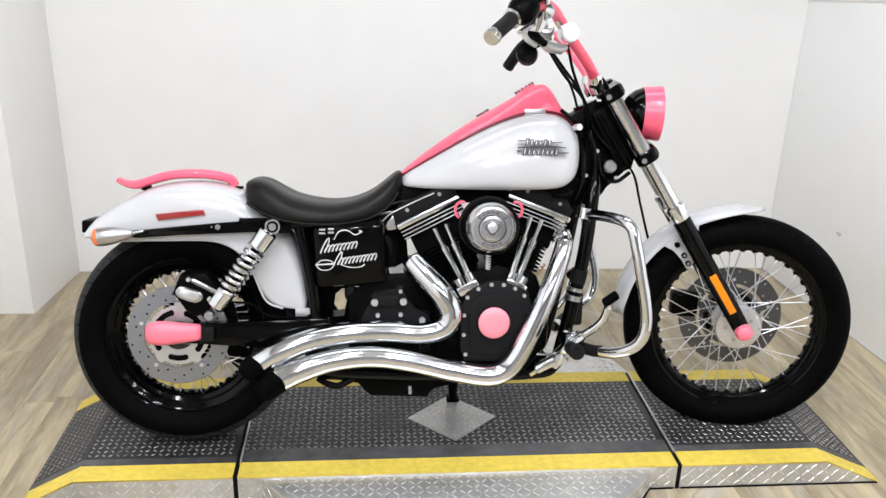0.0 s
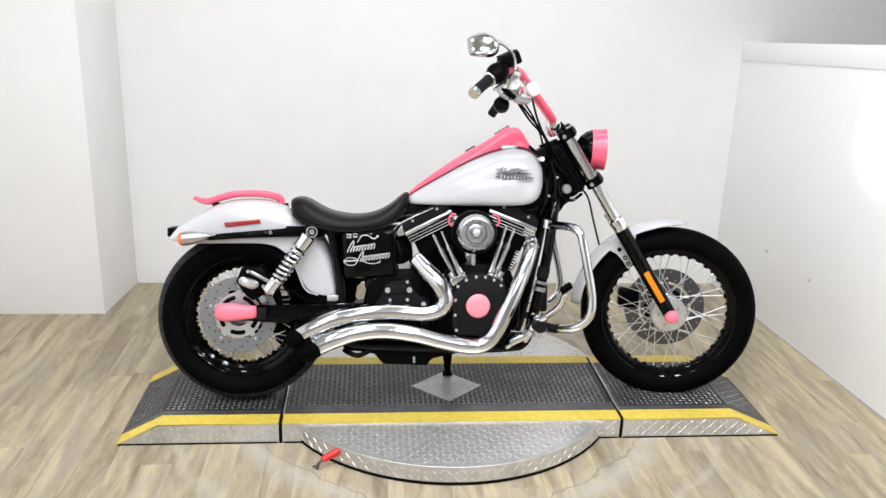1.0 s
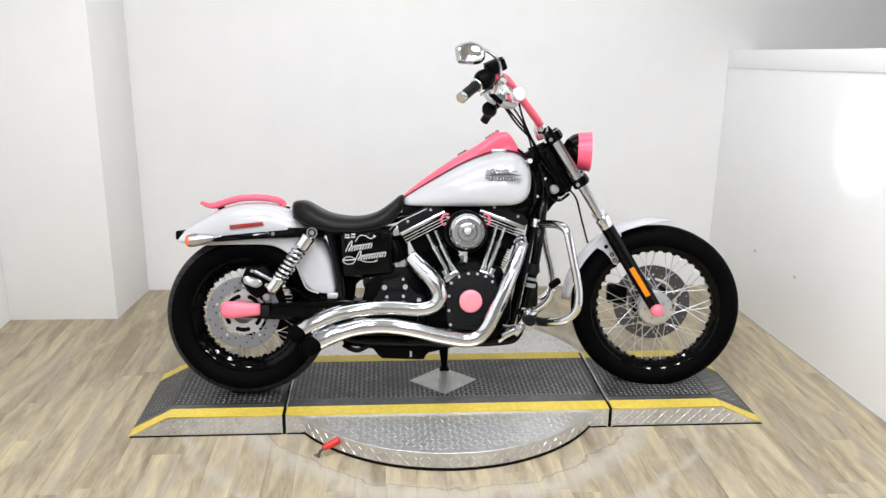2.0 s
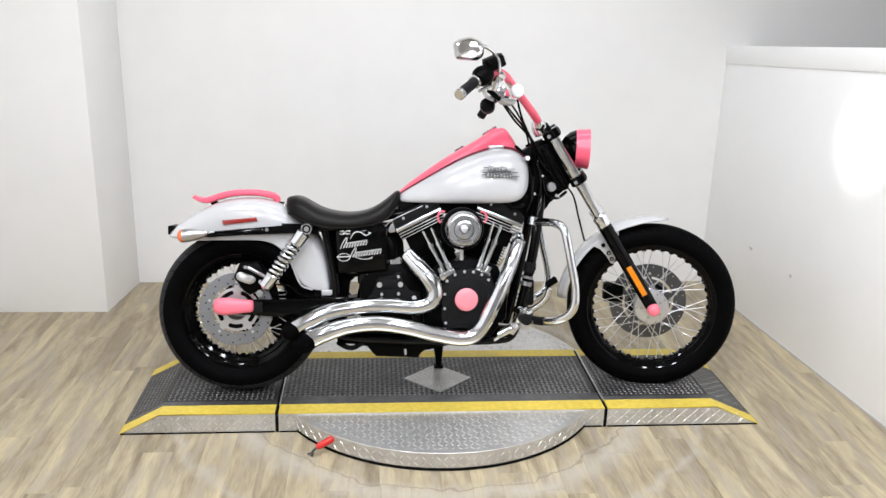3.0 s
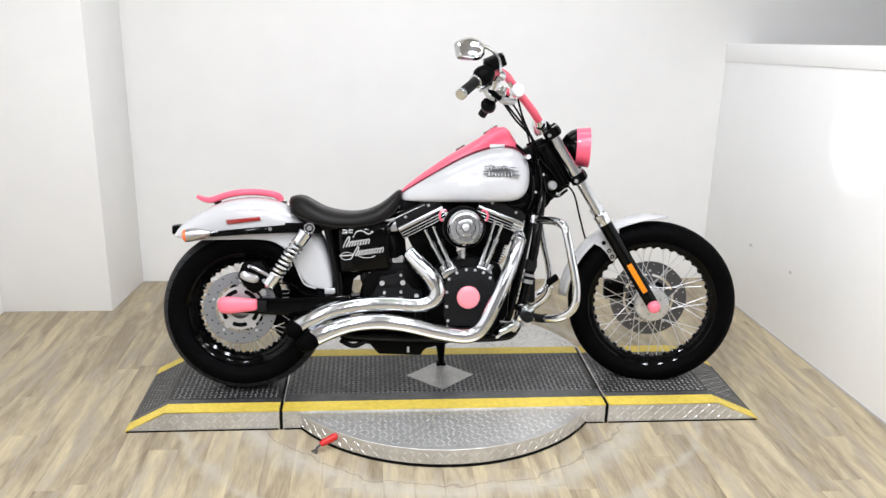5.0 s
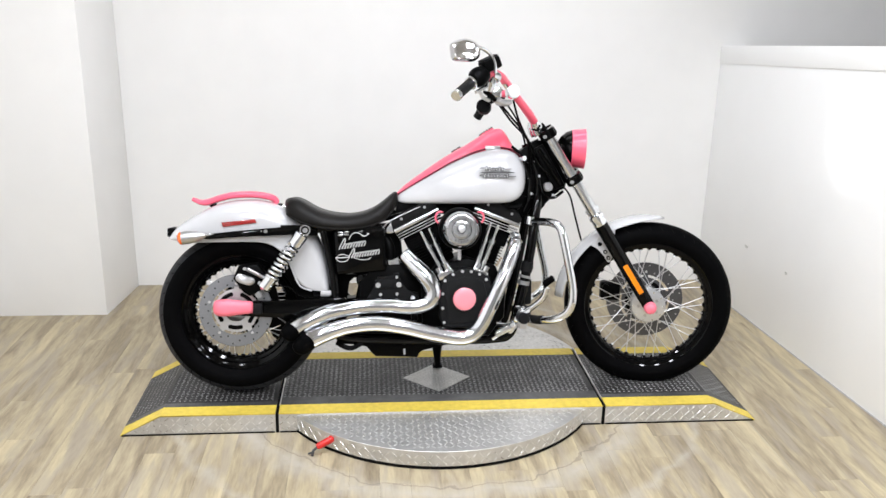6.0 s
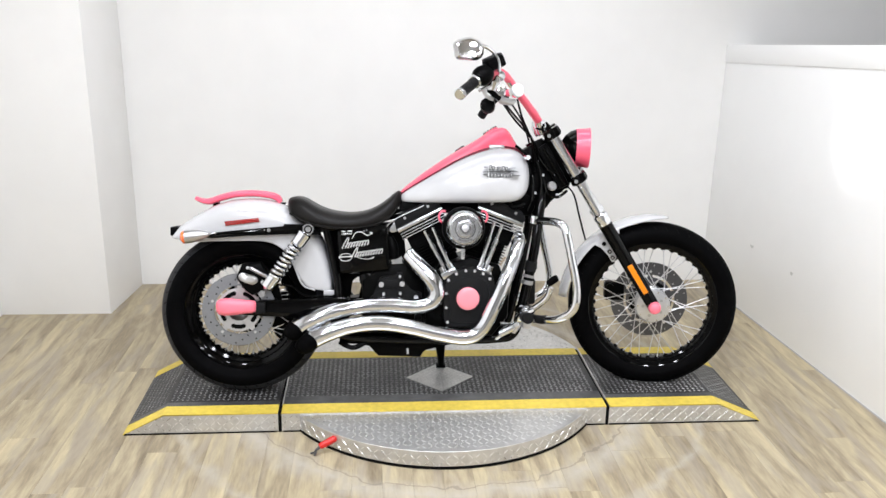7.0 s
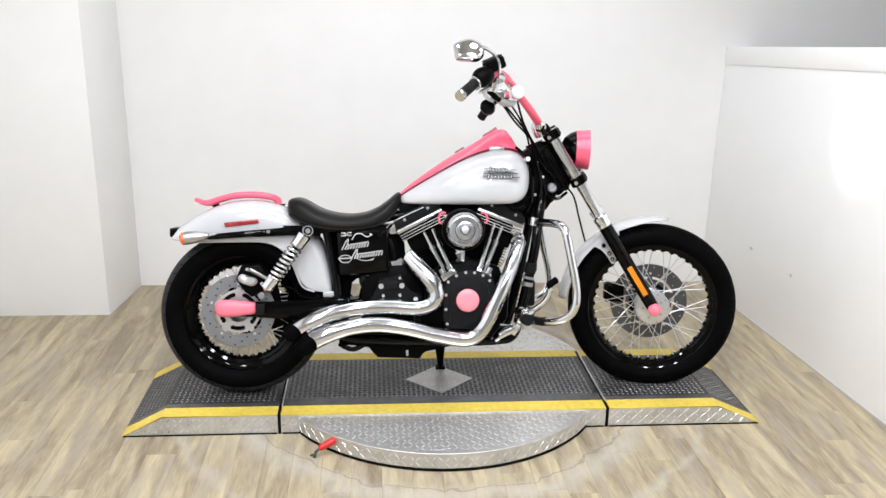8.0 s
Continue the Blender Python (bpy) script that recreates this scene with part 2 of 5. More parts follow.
            out.append(0.5 * ((2 * p1) + (p2 - p0) * t + (2 * p0 - 5 * p1 + 4 * p2 - p3) * t * t + (3 * p1 - p0 - 3 * p2 + p3) * t ** 3))
    out.append(pts[-1])
    return out


def tube(bm, pts, r, sides=12, caps=True, radii=None):
    """A round rod along pts; radii overrides r point by point."""
    pts = [Vector(p) for p in pts]
    rings = []
    t0 = (pts[1] - pts[0]).normalized()
    u = t0.orthogonal().normalized()
    for i, p in enumerate(pts):
        t = (pts[min(i + 1, len(pts) - 1)] - pts[max(i - 1, 0)]).normalized()
        u = (u - t * u.dot(t)).normalized()
        w = t.cross(u)
        rad = radii[i] if radii else r
        rings.append([p + (u * math.cos(a) + w * math.sin(a)) * rad for a in (2 * math.pi * k / sides for k in range(sides))])
    return loft(bm, rings, True, caps)


def rod(bm, a, b, r, r2=None, sides=14):
    return tube(bm, [a, b], r, sides, True, [r, r if r2 is None else r2])


def lathe(bm, profile, centre, axis="y", steps=48, closed=False):
    """Turns the profile (radius, offset along the axis) round an axis through centre."""
    c = Vector(centre)
    e = {"x": Vector((1, 0, 0)), "y": Vector((0, 1, 0)), "z": Vector((0, 0, 1))}[axis] if isinstance(axis, str) else Vector(axis).normalized()
    u = e.orthogonal().normalized()
    w = e.cross(u)
    rows = []
    for k in range(steps):
        a = 2 * math.pi * k / steps
        d = u * math.cos(a) + w * math.sin(a)
        rows.append([bm.verts.new(c + d * r + e * o) for r, o in profile])
    n = len(profile)
    for k in range(steps):
        a, b = rows[k], rows[(k + 1) % steps]
        for i in range(n if closed else n - 1):
            j = (i + 1) % n
            bm.faces.new((a[i], b[i], b[j], a[j]))
    if not closed:
        bmesh.ops.remove_doubles(bm, verts=bm.verts, dist=1e-6)
    return bm


def bolt(bm, p, axis, r=0.007, h=0.006, sides=6):
    p, axis = Vector(p), Vector(axis).normalized()
    return tube(bm, [p, p + axis * h, p + axis * h * 1.01], r, sides, True, [r, r, r * 0.7])


BM = bmesh.new

# ---------------------------------------------------------------- the booth
XL, XR, YB, YF, ZC = -2.18, 1.68, 1.355, -6.4, 2.9


def structure(name, bm, mat, label):
    return tagged(part(name, bm, mat), label, "wall" if "wall" in name else name.split("_")[0], kind="structure")


def upright(outline, z0, z1, bevel=0.004):
    """A solid with the plan outline (x, y), from z0 to z1."""
    bm = BM()
    lo = [bm.verts.new((x, y, z0)) for x, y in outline]
    hi = [bm.verts.new((x, y, z1)) for x, y in outline]
    n = len(outline)
    bm.faces.new(lo[::-1])
    bm.faces.new(hi)
    for i in range(n):
        bm.faces.new((lo[i], lo[(i + 1) % n], hi[(i + 1) % n], hi[i]))
    if bevel:
        bmesh.ops.bevel(bm, geom=list(bm.edges), offset=bevel, segments=2, affect="EDGES", profile=0.5)
    return bm


floor = structure("floor", box(BM(), XL - 0.2, 4.2, YF - 0.2, 1.6, -0.12, -0.004), SUBFLOOR, "beige worn wood-look plank floor with grey streaks")
structure("wall_north", box(BM(), XL - 0.2, 4.2, YB, YB + 0.15, -0.1, ZC), WALL, "plain white painted back wall of the booth")
structure("wall_west", box(BM(), XL - 0.15, XL, YF, 0.91, -0.1, ZC), WALL, "white painted side wall beside the column")
structure("wall_pier", upright([(XL - 0.1, 0.912), (-1.648, 0.912), (-1.603, YB - 0.002), (XL - 0.1, YB - 0.002)], -0.1, ZC), WALL, "white painted corner pier with sharp edge")
# added out of view; its tone shapes the reflections on the bike
structure("wall_south", box(BM(), XL - 0.2, 4.2, YF - 0.15, YF, -0.1, ZC), MID_GREY, "unseen grey wall added behind the camera for the chrome to mirror")
structure("wall_east", box(BM(), 4.0, 4.15, YF, YB, -0.1, ZC), WALL, "grey-white far wall beyond the half wall")
structure("ceiling", box(BM(), XL - 0.2, 4.2, YF - 0.2, YB + 0.2, ZC, ZC + 0.1), CEIL, "white ceiling over the booth")
PA, PB = Vector((1.607, YB - 0.002, 0)), Vector((1.84, -2.6, 0))
PN = Vector((-(PB - PA).y, (PB - PA).x, 0)).normalized()  # towards the outside of the booth


def partition(z0, z1, near, far, bevel):
    """A stretch of the partition between two heights below its rising top edge, near and far face off its line."""
    top_a, top_b = 1.352, 1.352 + 0.064 * (PA.y - PB.y)
    bm = BM()
    ring = []
    for p, top in ((PA, top_a), (PB, top_b)):
        lo, hi = (top + z0 if z0 < 0 and z0 > -0.2 else -0.1), top + z1
        ring.append([p + PN * near + Vector((0, 0, lo)), p + PN * far + Vector((0, 0, lo)), p + PN * far + Vector((0, 0, hi)), p + PN * near + Vector((0, 0, hi))])
    loft(bm, ring)
    bmesh.ops.bevel(bm, geom=list(bm.edges), offset=bevel, segments=2, affect="EDGES", profile=0.5)
    return bm


half_wall = structure("wall_half", partition(-9, -0.004, 0, 0.12, 0.003), PANEL, "white half-height partition with a capped top")
structure("trim", partition(-0.095, 0, -0.006, 0.126, 0.003), PANEL, "white cap board along the top of the partition")
for y, z, w in ((0.437, 0.352, 0.011), (0.827, 0.367, 0.016)):
    c = PA.lerp(PB, (PA.y - y) / (PA.y - PB.y)) + Vector((0, 0, z))
    d = (PB - PA).normalized()
    bm = BM()
    out = [c + d * (w * math.cos(k) * (1 + 0.3 * math.sin(3 * k))) + Vector((0, 0, 0.010 * math.sin(k) * (1 + 0.25 * math.cos(2 * k)))) for k in (2 * math.pi * i / 12 for i in range(12))]
    loft(bm, [[p - PN * 0.0004 for p in out], [p + PN * 0.001 for p in out]])
    part("scuff_mark", bm, SCUFF, half_wall, "faint grey scuff")
# thin grey strip draws the shade line where partition meets floor
structure("baseboard", upright([(1.6025, YB - 0.003), (1.607, YB - 0.003), (1.84, -2.599), (1.8355, -2.599)], 0.0, 0.004, 0), MID_GREY, "dark shadow gap strip along the partition foot")
# out of view, added to hold light off the wall beyond the partition
structure("wall_soffit", box(BM(), 1.75, 2.0, YF, YB - 0.002, 2.42, ZC - 0.001, 0.004), WALL, "unseen baffle under the ceiling that dims the wall beyond")

# ---------------------------------------------------------------- lift and turntable
DECK = 0.08
Y0, Y1 = -0.325, 0.220
lift = tagged(new("motorcycle_lift"), "low tread-plate display platform with yellow edge stripes and sloped ends", "platform")


def tread(bm, origin, eu, ev, nu, nv, pitch, keep=None, length=0.62, width=0.2, height=0.0014, unlit_scale=1.0):
    """Raised lozenges in alternating directions over a flat face; the last argument shrinks those that catch less
    light.
    """
    o, eu, ev = Vector(origin), Vector(eu).normalized(), Vector(ev).normalized()
    en = eu.cross(ev)
    for i in range(nu):
        for j in range(nv):
            c = o + eu * (pitch * (i + 0.5)) + ev * (pitch * (j + 0.5))
            if keep and not keep(c):
                continue
            d = (eu + ev) if (i + j) % 2 else (eu - ev)
            d = d.normalized()
            s = en.cross(d)
            size = pitch * 0.72 * (1.0 if (i + j) % 2 else unlit_scale)
            a, w = d * size * length, s * size * width
            base = [bm.verts.new(c + q) for q in (a, w, -a, -w)]
            top = [bm.verts.new(c + q * 0.55 + en * height) for q in (a, w, -a, -w)]
            for k in range(4):
                bm.faces.new((base[k], base[(k + 1) % 4], top[(k + 1) % 4], top[k]))
            bm.faces.new(top)
    return bm


def lift_section(name, outline, label):
    """One deck section: the body with its steel sides, dark tread top, yellow edge stripes."""
    body = part(name, prism(BM(), outline, Y0, Y1, 0.0), STEEL, lift, label, 20)
    return body


# end sections slope down to the floor
SECT = {
    "end_ramp": [(-1.25, 0.003), (-1.10, DECK), (-0.6775, DECK), (-0.6775, 0.003)],
    "deck": [(-0.6645, 0.003), (-0.6645, DECK), (0.5805, DECK), (0.5805, 0.003)],
    "front_ramp": [(0.5935, 0.003), (0.5935, DECK), (1.03, DECK), (1.205, 0.003)],
}
for name, o in SECT.items():
    body = lift_section(name, o, "tread-plate section with bright steel skirt")
    top = [(a, b) for a, b in zip(o, o[1:]) if max(a[1], b[1]) > 0.05 and abs(a[0] - b[0]) > 0.01]
    bm, by, bz, bt, bw = BM(), BM(), BM(), BM(), BM()
    for (xa, za), (xb, zb) in top:
        d = Vector((xb - xa, 0, zb - za))
        n = Vector((-d.z, 0, d.x)).normalized()
        for b, ya, yb, lift_by in ((bm, Y0 + 0.066, Y1 - 0.066, 0.001), (by, Y0 - 0.0022, Y0 + 0.066, 0.0015), (bz, Y1 - 0.066, Y1, 0.0015)):
            p = [Vector((xa, ya, za)), Vector((xb, ya, zb)), Vector((xb, yb, zb)), Vector((xa, yb, za))]
            fold = 0.003
            lo = [b.verts.new(q - Vector((0, 0, min(fold, max(0.001, q.z - 0.004))))) for q in p]
            hi = [b.verts.new(q + Vector((0, 0, lift_by))) for q in p]
            b.faces.new(hi)
            for k in range(4):
                b.faces.new((lo[k], lo[(k + 1) % 4], hi[(k + 1) % 4], hi[k]))
        cell = 0.0195
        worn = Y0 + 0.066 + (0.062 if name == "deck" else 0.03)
        tread(bt, Vector((xa, Y0 + 0.066, za)) + n * 0.001, d, (0, 1, 0), int(d.length / cell), int((Y1 - Y0 - 0.132) / cell), cell, length=0.74 if name == "deck" else 0.6, width=0.29 if name == "deck" else 0.22,
              keep=lambda c: c.y > worn and not (abs(c.x + 0.047) / 0.14 + abs(c.y + 0.050) / 0.13 < 1))
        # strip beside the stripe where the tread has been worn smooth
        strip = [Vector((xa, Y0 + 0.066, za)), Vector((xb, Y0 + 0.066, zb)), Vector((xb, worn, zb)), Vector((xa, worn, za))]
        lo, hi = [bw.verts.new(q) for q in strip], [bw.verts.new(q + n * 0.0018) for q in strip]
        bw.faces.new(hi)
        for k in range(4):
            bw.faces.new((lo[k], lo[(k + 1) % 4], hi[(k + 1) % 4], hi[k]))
    part("deck_plate", bm, STEEL_DARK, body, "dark worn tread plate", 15)
    for b in (by, bz):
        bmesh.ops.remove_doubles(b, verts=b.verts, dist=1e-5)
        part("yellow_stripe", b, YELLOW, body, "worn yellow edge paint", 15)
    tagged(part("tread_pattern", bt, TREAD_WORN, body), kind="stuff")
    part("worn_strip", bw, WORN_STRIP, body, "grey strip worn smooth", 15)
    # skirt lozenges on the near side, smaller where their direction catches less light
    bs = BM()
    x0, x1 = o[0][0], o[-1][0]
    cell = 0.0228
    tread(bs, (x0, Y0, 0.006), (1, 0, 0), (0, 0, 1), int((x1 - x0) / cell), 3, cell, length=0.95, width=0.16, height=0.0018, unlit_scale=0.6,
          keep=lambda c, o=o: c.z < DECK - 0.008 and (c.x - o[0][0]) * (0.52 if o[0][0] < -1 else 99) > c.z and (o[-1][0] - c.x) * (0.44 if o[-1][0] > 1 else 99) > c.z)
    tagged(part("skirt_tread", bs, TREAD_BRIGHT, body), kind="stuff")
    part("base_edge", box(BM(), x0 + 0.004, x1 - 0.004, Y0 - 0.002, Y1 - 0.004, 0, 0.0055), BLACK_GAP, body)

# bare steel diamond let into the deck
bm = BM()
prism(bm, [(-0.185, -0.050), (-0.047, -0.179), (0.091, -0.050), (-0.047, 0.079)], 0, 0.003)
for v in bm.verts:
    v.co = Vector((v.co.x, v.co.z, DECK + 0.0005 + v.co.y))
diamond = part("steel_diamond", bm, STEEL_CUT, lift, "bare steel diamond plate")
bt = BM()
tread(bt, (-0.19, -0.185, DECK + 0.0035), (1, 0, 0), (0, 1, 0), 23, 22, 0.0125, height=0.0009,
      keep=lambda c: abs(c.x + 0.047) / 0.132 + abs(c.y + 0.050) / 0.122 < 1)
tagged(part("tread_pattern", bt, STEEL, diamond), kind="stuff")
for x in (-0.671, 0.587):
    # solid black box draws the dark of the open gap
    part("joint_gap_fill", box(BM(), x - 0.006, x + 0.006, Y0 - 0.0005, Y1, 0.0, DECK - 0.004), BLACK_GAP, lift, "black gap between sections")
    part("joint_edge", box(BM(), x + 0.0030, x + 0.0085, Y0 + 0.066, Y1, DECK - 0.006, DECK + 0.0032, 0.001), STEEL, lift, "bright worn edge of the joint")

TC, TR, TZ = Vector((-0.045, 0.056, 0)), 0.671, 0.07
table = tagged(new("turntable"), "round bright tread-plate turntable under the platform", "turntable")
disc = part("disc", lathe(BM(), [(0, TZ), (TR - 0.0012, TZ), (TR, TZ - 0.0012), (TR, 0.012), (0, 0.012)], TC, "z", 128), STEEL, table, angle=30)
part("black_foot_ring", lathe(BM(), [(TR + 0.001, 0.0), (TR + 0.001, 0.0095), (TR - 0.05, 0.0095), (TR - 0.05, 0.0)], TC, "z", 96, True), BLACK_GAP, table)
cell = 0.0225
bt = BM()
tread(bt, (TC.x - TR, TC.y - TR, TZ), (1, 0, 0), (0, 1, 0), int(2 * TR / cell), int(2 * TR / cell), cell,
      length=0.74, width=0.15, keep=lambda c: (c - TC).xy.length < TR - 0.02 and not (Y0 - 0.006 < c.y < Y1 + 0.006))
tagged(part("tread_pattern", bt, TREAD_BRIGHT, table), kind="stuff")
bt = BM()
n = int(2 * math.pi * TR / 0.026)
for i in range(n):
    a = 2 * math.pi * i / n
    er = Vector((math.cos(a), math.sin(a), 0))
    if er.y > 0.1:
        continue
    et = Vector((-math.sin(a), math.cos(a), 0))
    for j in range(2):
        c = TC + er * (TR - 0.0002) + Vector((0, 0, 0.022 + 0.026 * j))
        # the direction that catches less light is drawn shorter and lower
        if (i + j) % 2:
            tread(bt, c - (et + Vector((0, 0, 1))) * 0.013, et, (0, 0, 1), 1, 1, 0.026, length=0.86, width=0.13, height=0.0016)
        else:
            tread(bt, c + (et - Vector((0, 0, 1))) * 0.013, (0, 0, 1), -et, 1, 1, 0.026, length=0.7, width=0.11, height=0.0012)
tagged(part("rim_tread", bt, TREAD_BRIGHT, table), kind="stuff")

# ---------------------------------------------------------------- motorcycle finishes
RUBBER = material("tyre_rubber", (0.0019, 0.0019, 0.0021), 0.55, vary=0.3, grain=60, bump=0.2, bump_scale=220, rough_vary=0.08, spec=0.022)
# dust and the bluish side light on the rear tread share this tone
TREAD_RUBBER = material("dusty_sidelit_tread", (0.024, 0.0245, 0.0275), 0.55, vary=0.3, grain=40, bump=0.1, bump_scale=300, spec=0.15)
CHROME = material("polished_chrome", (0.755, 0.775, 0.80), 0.07, 1.0, vary=0.08, grain=40, rough_vary=0.035, bump=0.03, bump_scale=60)
PIPE_CHROME = material("pipe_chrome", (0.715, 0.735, 0.765), 0.11, 1.0, vary=0.14, grain=90, rough_vary=0.06, bump=0.02, bump_scale=70)
AGED_CHROME = material("aged_chrome", (0.50, 0.50, 0.51), 0.33, 1.0, vary=0.1, grain=60, rough_vary=0.08)
ZINC = material("bright_zinc", (0.66, 0.66, 0.67), 0.3, 0.75, vary=0.06, grain=90)
CHROME_SOFT = material("soft_chrome", (0.73, 0.745, 0.765), 0.2, 1.0, vary=0.05, grain=40, rough_vary=0.05)
FIN_BLACK = material("matt_black_fins", (0.003, 0.003, 0.003), 0.75, vary=0.2, grain=90, spec=0.03)
SATIN = material("satin_aluminium", (0.50, 0.50, 0.51), 0.32, 1.0, vary=0.1, grain=60, rough_vary=0.08)
DISC = material("brake_disc_steel", (0.29, 0.30, 0.32), 0.36, 0.85, vary=0.08, grain=80)
DISC_DARK = material("dark_brake_disc", (0.115, 0.115, 0.12), 0.42, 0.8, vary=0.15, grain=80)
GLOSS = material("gloss_black_paint", (0.0015, 0.0015, 0.0015), 0.07, vary=0.1, grain=20, spec=0.15)
BLACK = material("satin_black_metal", (0.0022, 0.0022, 0.0022), 0.3, vary=0.2, grain=90, bump=0.05, bump_scale=500, spec=0.035)
WRINKLE = material("wrinkle_black", (0.0092, 0.0092, 0.0096), 0.5, vary=0.25, grain=200, bump=0.4, bump_scale=600, spec=0.085)
LEATHER = material("black_vinyl", (0.0050, 0.0042, 0.0036), 0.36, vary=0.5, grain=26, bump=0.35, bump_scale=300, rough_vary=0.16, spec=0.17)
WHITE = material("white_pearl_paint", (0.52, 0.52, 0.528), 0.22, vary=0.015, grain=40, coat=0.8)
PINK = material("pink_paint", (0.90, 0.115, 0.19), 0.28, vary=0.04, grain=30, coat=0.4)
PINK_PLASTIC = material("pale_pink_cap", (0.92, 0.19, 0.26), 0.4, vary=0.04, grain=40)
# pink made paler to carry the sheen of the upturned cap
CAP_PINK = material("sheen_paled_pink", (0.92, 0.27, 0.32), 0.3, vary=0.03, grain=40, coat=0.5)
MAROON = material("maroon_pinstripe", (0.16, 0.006, 0.02), 0.3, vary=0.1, grain=60)
AMBER = material("amber_reflector", (0.85, 0.24, 0.0), 0.25, vary=0.12, grain=300, coat=0.5)
ORANGE_LENS = material("orange_lens", (0.90, 0.16, 0.03), 0.2, vary=0.05, grain=120, coat=0.6)
RED_LENS = material("red_reflector", (0.27, 0.010, 0.008), 0.22, vary=0.15, grain=260, coat=0.6)
BRASS = material("aged_brass", (0.45, 0.30, 0.14), 0.35, 0.8, vary=0.2, grain=80)
MIRROR_SHELL = material("dark_chrome_shell", (0.62, 0.62, 0.63), 0.07, 1.0, vary=0.08, grain=30)
MIRROR = material("mirror_glass", (0.85, 0.86, 0.87), 0.02, 1.0, vary=0.01)
RED_GRIP = material("red_vinyl_grip", (0.55, 0.018, 0.014), 0.4, vary=0.12, grain=60)
GLASS = material("headlamp_lens", (0.75, 0.78, 0.80), 0.05, 0.0, vary=0.02, coat=1.0)
SILVER_INK = material("silver_lettering", (0.62, 0.62, 0.62), 0.4, 0.3, vary=0.08, grain=200)
BADGE_DARK = material("dark_badge", (0.11, 0.11, 0.115), 0.4, 0.6, vary=0.2, grain=200)

LEAN = 12.5
moto = tagged(new("motorcycle"), "white and pink cruiser motorcycle with chrome exhausts on its stand", "motorcycle")
moto.matrix_world = pose(0, -0.12, DECK, -LEAN, 0.4, 0)


def arc(n, a0, a1):
    return [a0 + (a1 - a0) * k / (n - 1) for k in range(n)]


def plate(name, outline, y0, y1, mat, parent, label="", bevel=0.004, angle=35):
    return part(name, prism(BM(), outline, y0, y1, bevel), mat, parent, label, angle)


# ---------------------------------------------------------------- wheels


def tyre_profile(r, w, bead):
    pts = []
    for a in arc(15, -100, 100):
        s, c = math.sin(radians(a)), math.cos(radians(a))
        pts.append((r - (1 - max(c, -0.2)) * 0.62 * (r - bead) * (1.0 if abs(a) < 90 else 1.0), w * math.copysign(abs(s) ** 0.85, s)))
    return [(bead, -w * 0.72)] + pts + [(bead, w * 0.72)]


def wheel(name, c, r, w, bead, inner, hub_r, hub_w, n, disc_y, disc_mat, disc_r, seat_off):
    c = Vector(c)
    rw = w * 0.66
    prof = [(bead + 0.012, -rw - 0.006), (bead + 0.016, -rw), (bead - 0.004, -rw + 0.005), (bead - 0.008, -rw * 0.84), (inner + (bead - inner) * 0.62, -rw * 0.78), (inner + (bead - inner) * 0.50, -rw * 0.60), (inner + (bead - inner) * 0.22, -rw * 0.52), (inner + 0.002, -rw * 0.32), (inner, 0),
            (inner + 0.002, rw * 0.35), (bead - 0.01, rw * 0.55), (bead - 0.004, rw - 0.006), (bead + 0.016, rw), (bead + 0.012, rw + 0.006), (bead + 0.004, rw), (inner + 0.012, 0), (bead + 0.004, -rw)]
    rim = part(name, lathe(BM(), prof, c, "y", 96, True), GLOSS, moto, "gloss black spoked wheel", 30)
    bm = lathe(BM(), tyre_profile(r, w, bead + 0.008), c, "y", 96)
    part("tyre", bm, RUBBER, rim, "black road tyre", 40)
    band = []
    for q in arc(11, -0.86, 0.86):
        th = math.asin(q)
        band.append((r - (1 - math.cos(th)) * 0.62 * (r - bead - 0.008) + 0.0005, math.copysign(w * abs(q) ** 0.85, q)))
    part("tread", lathe(BM(), band, c, "y", 96), TREAD_RUBBER if w > 0.06 else RUBBER, rim, "dusty tread, greyed by painted side light" if w > 0.06 else "black tread", 50)
    # tread grooves as shallow raised ribs between sipes along the shoulder
    bg = BM()
    for k in range(44):
        a = 2 * math.pi * k / 44
        for side in (-1, 1):
            pts = []
            for q in arc(5, 0.26, 0.84):
                th = math.asin(min(1, q))
                rr = r - (1 - math.cos(th)) * 0.62 * (r - bead - 0.008) - 0.0019
                aa = a + q * 0.16 * side + (0.07 if side > 0 else 0)
                pts.append(c + Vector((math.cos(aa) * rr, side * w * q ** 0.85, math.sin(aa) * rr)))
            tube(bg, pts, 0.0026, 4)
    tagged(part("tread_groove", bg, BLACK_GAP, rim), kind="stuff")
    hub = part("hub", lathe(BM(), [(0.0, -hub_w - 0.012), (0.02, -hub_w - 0.012), (0.022, -hub_w), (hub_r, -hub_w), (hub_r, -hub_w + 0.006), (hub_r * 0.62, -hub_w + 0.014), (hub_r * 0.55, 0),
                                 (hub_r * 0.62, hub_w - 0.014), (hub_r, hub_w - 0.006), (hub_r, hub_w), (0.022, hub_w), (0, hub_w + 0.01)], c, "y", 40), SATIN, rim, "brushed metal hub")
    for k in range(n):
        a = 2 * math.pi * k / n
        side = -1 if k % 2 else 1
        lead = 0.95 if (k // 2) % 2 else -0.95
        p = c + Vector((math.cos(a) * (inner + 0.004), side * 0.006, math.sin(a) * (inner + 0.004)))
        b = a + lead
        q = c + Vector((math.cos(b) * hub_r * 0.86, side * (hub_w - 0.003), math.sin(b) * hub_r * 0.86))
        bm = BM()
        rod(bm, q, p, 0.0018, sides=5)
        d = (q - p).normalized()
        rod(bm, p, p + d * 0.016, 0.0034, sides=5)
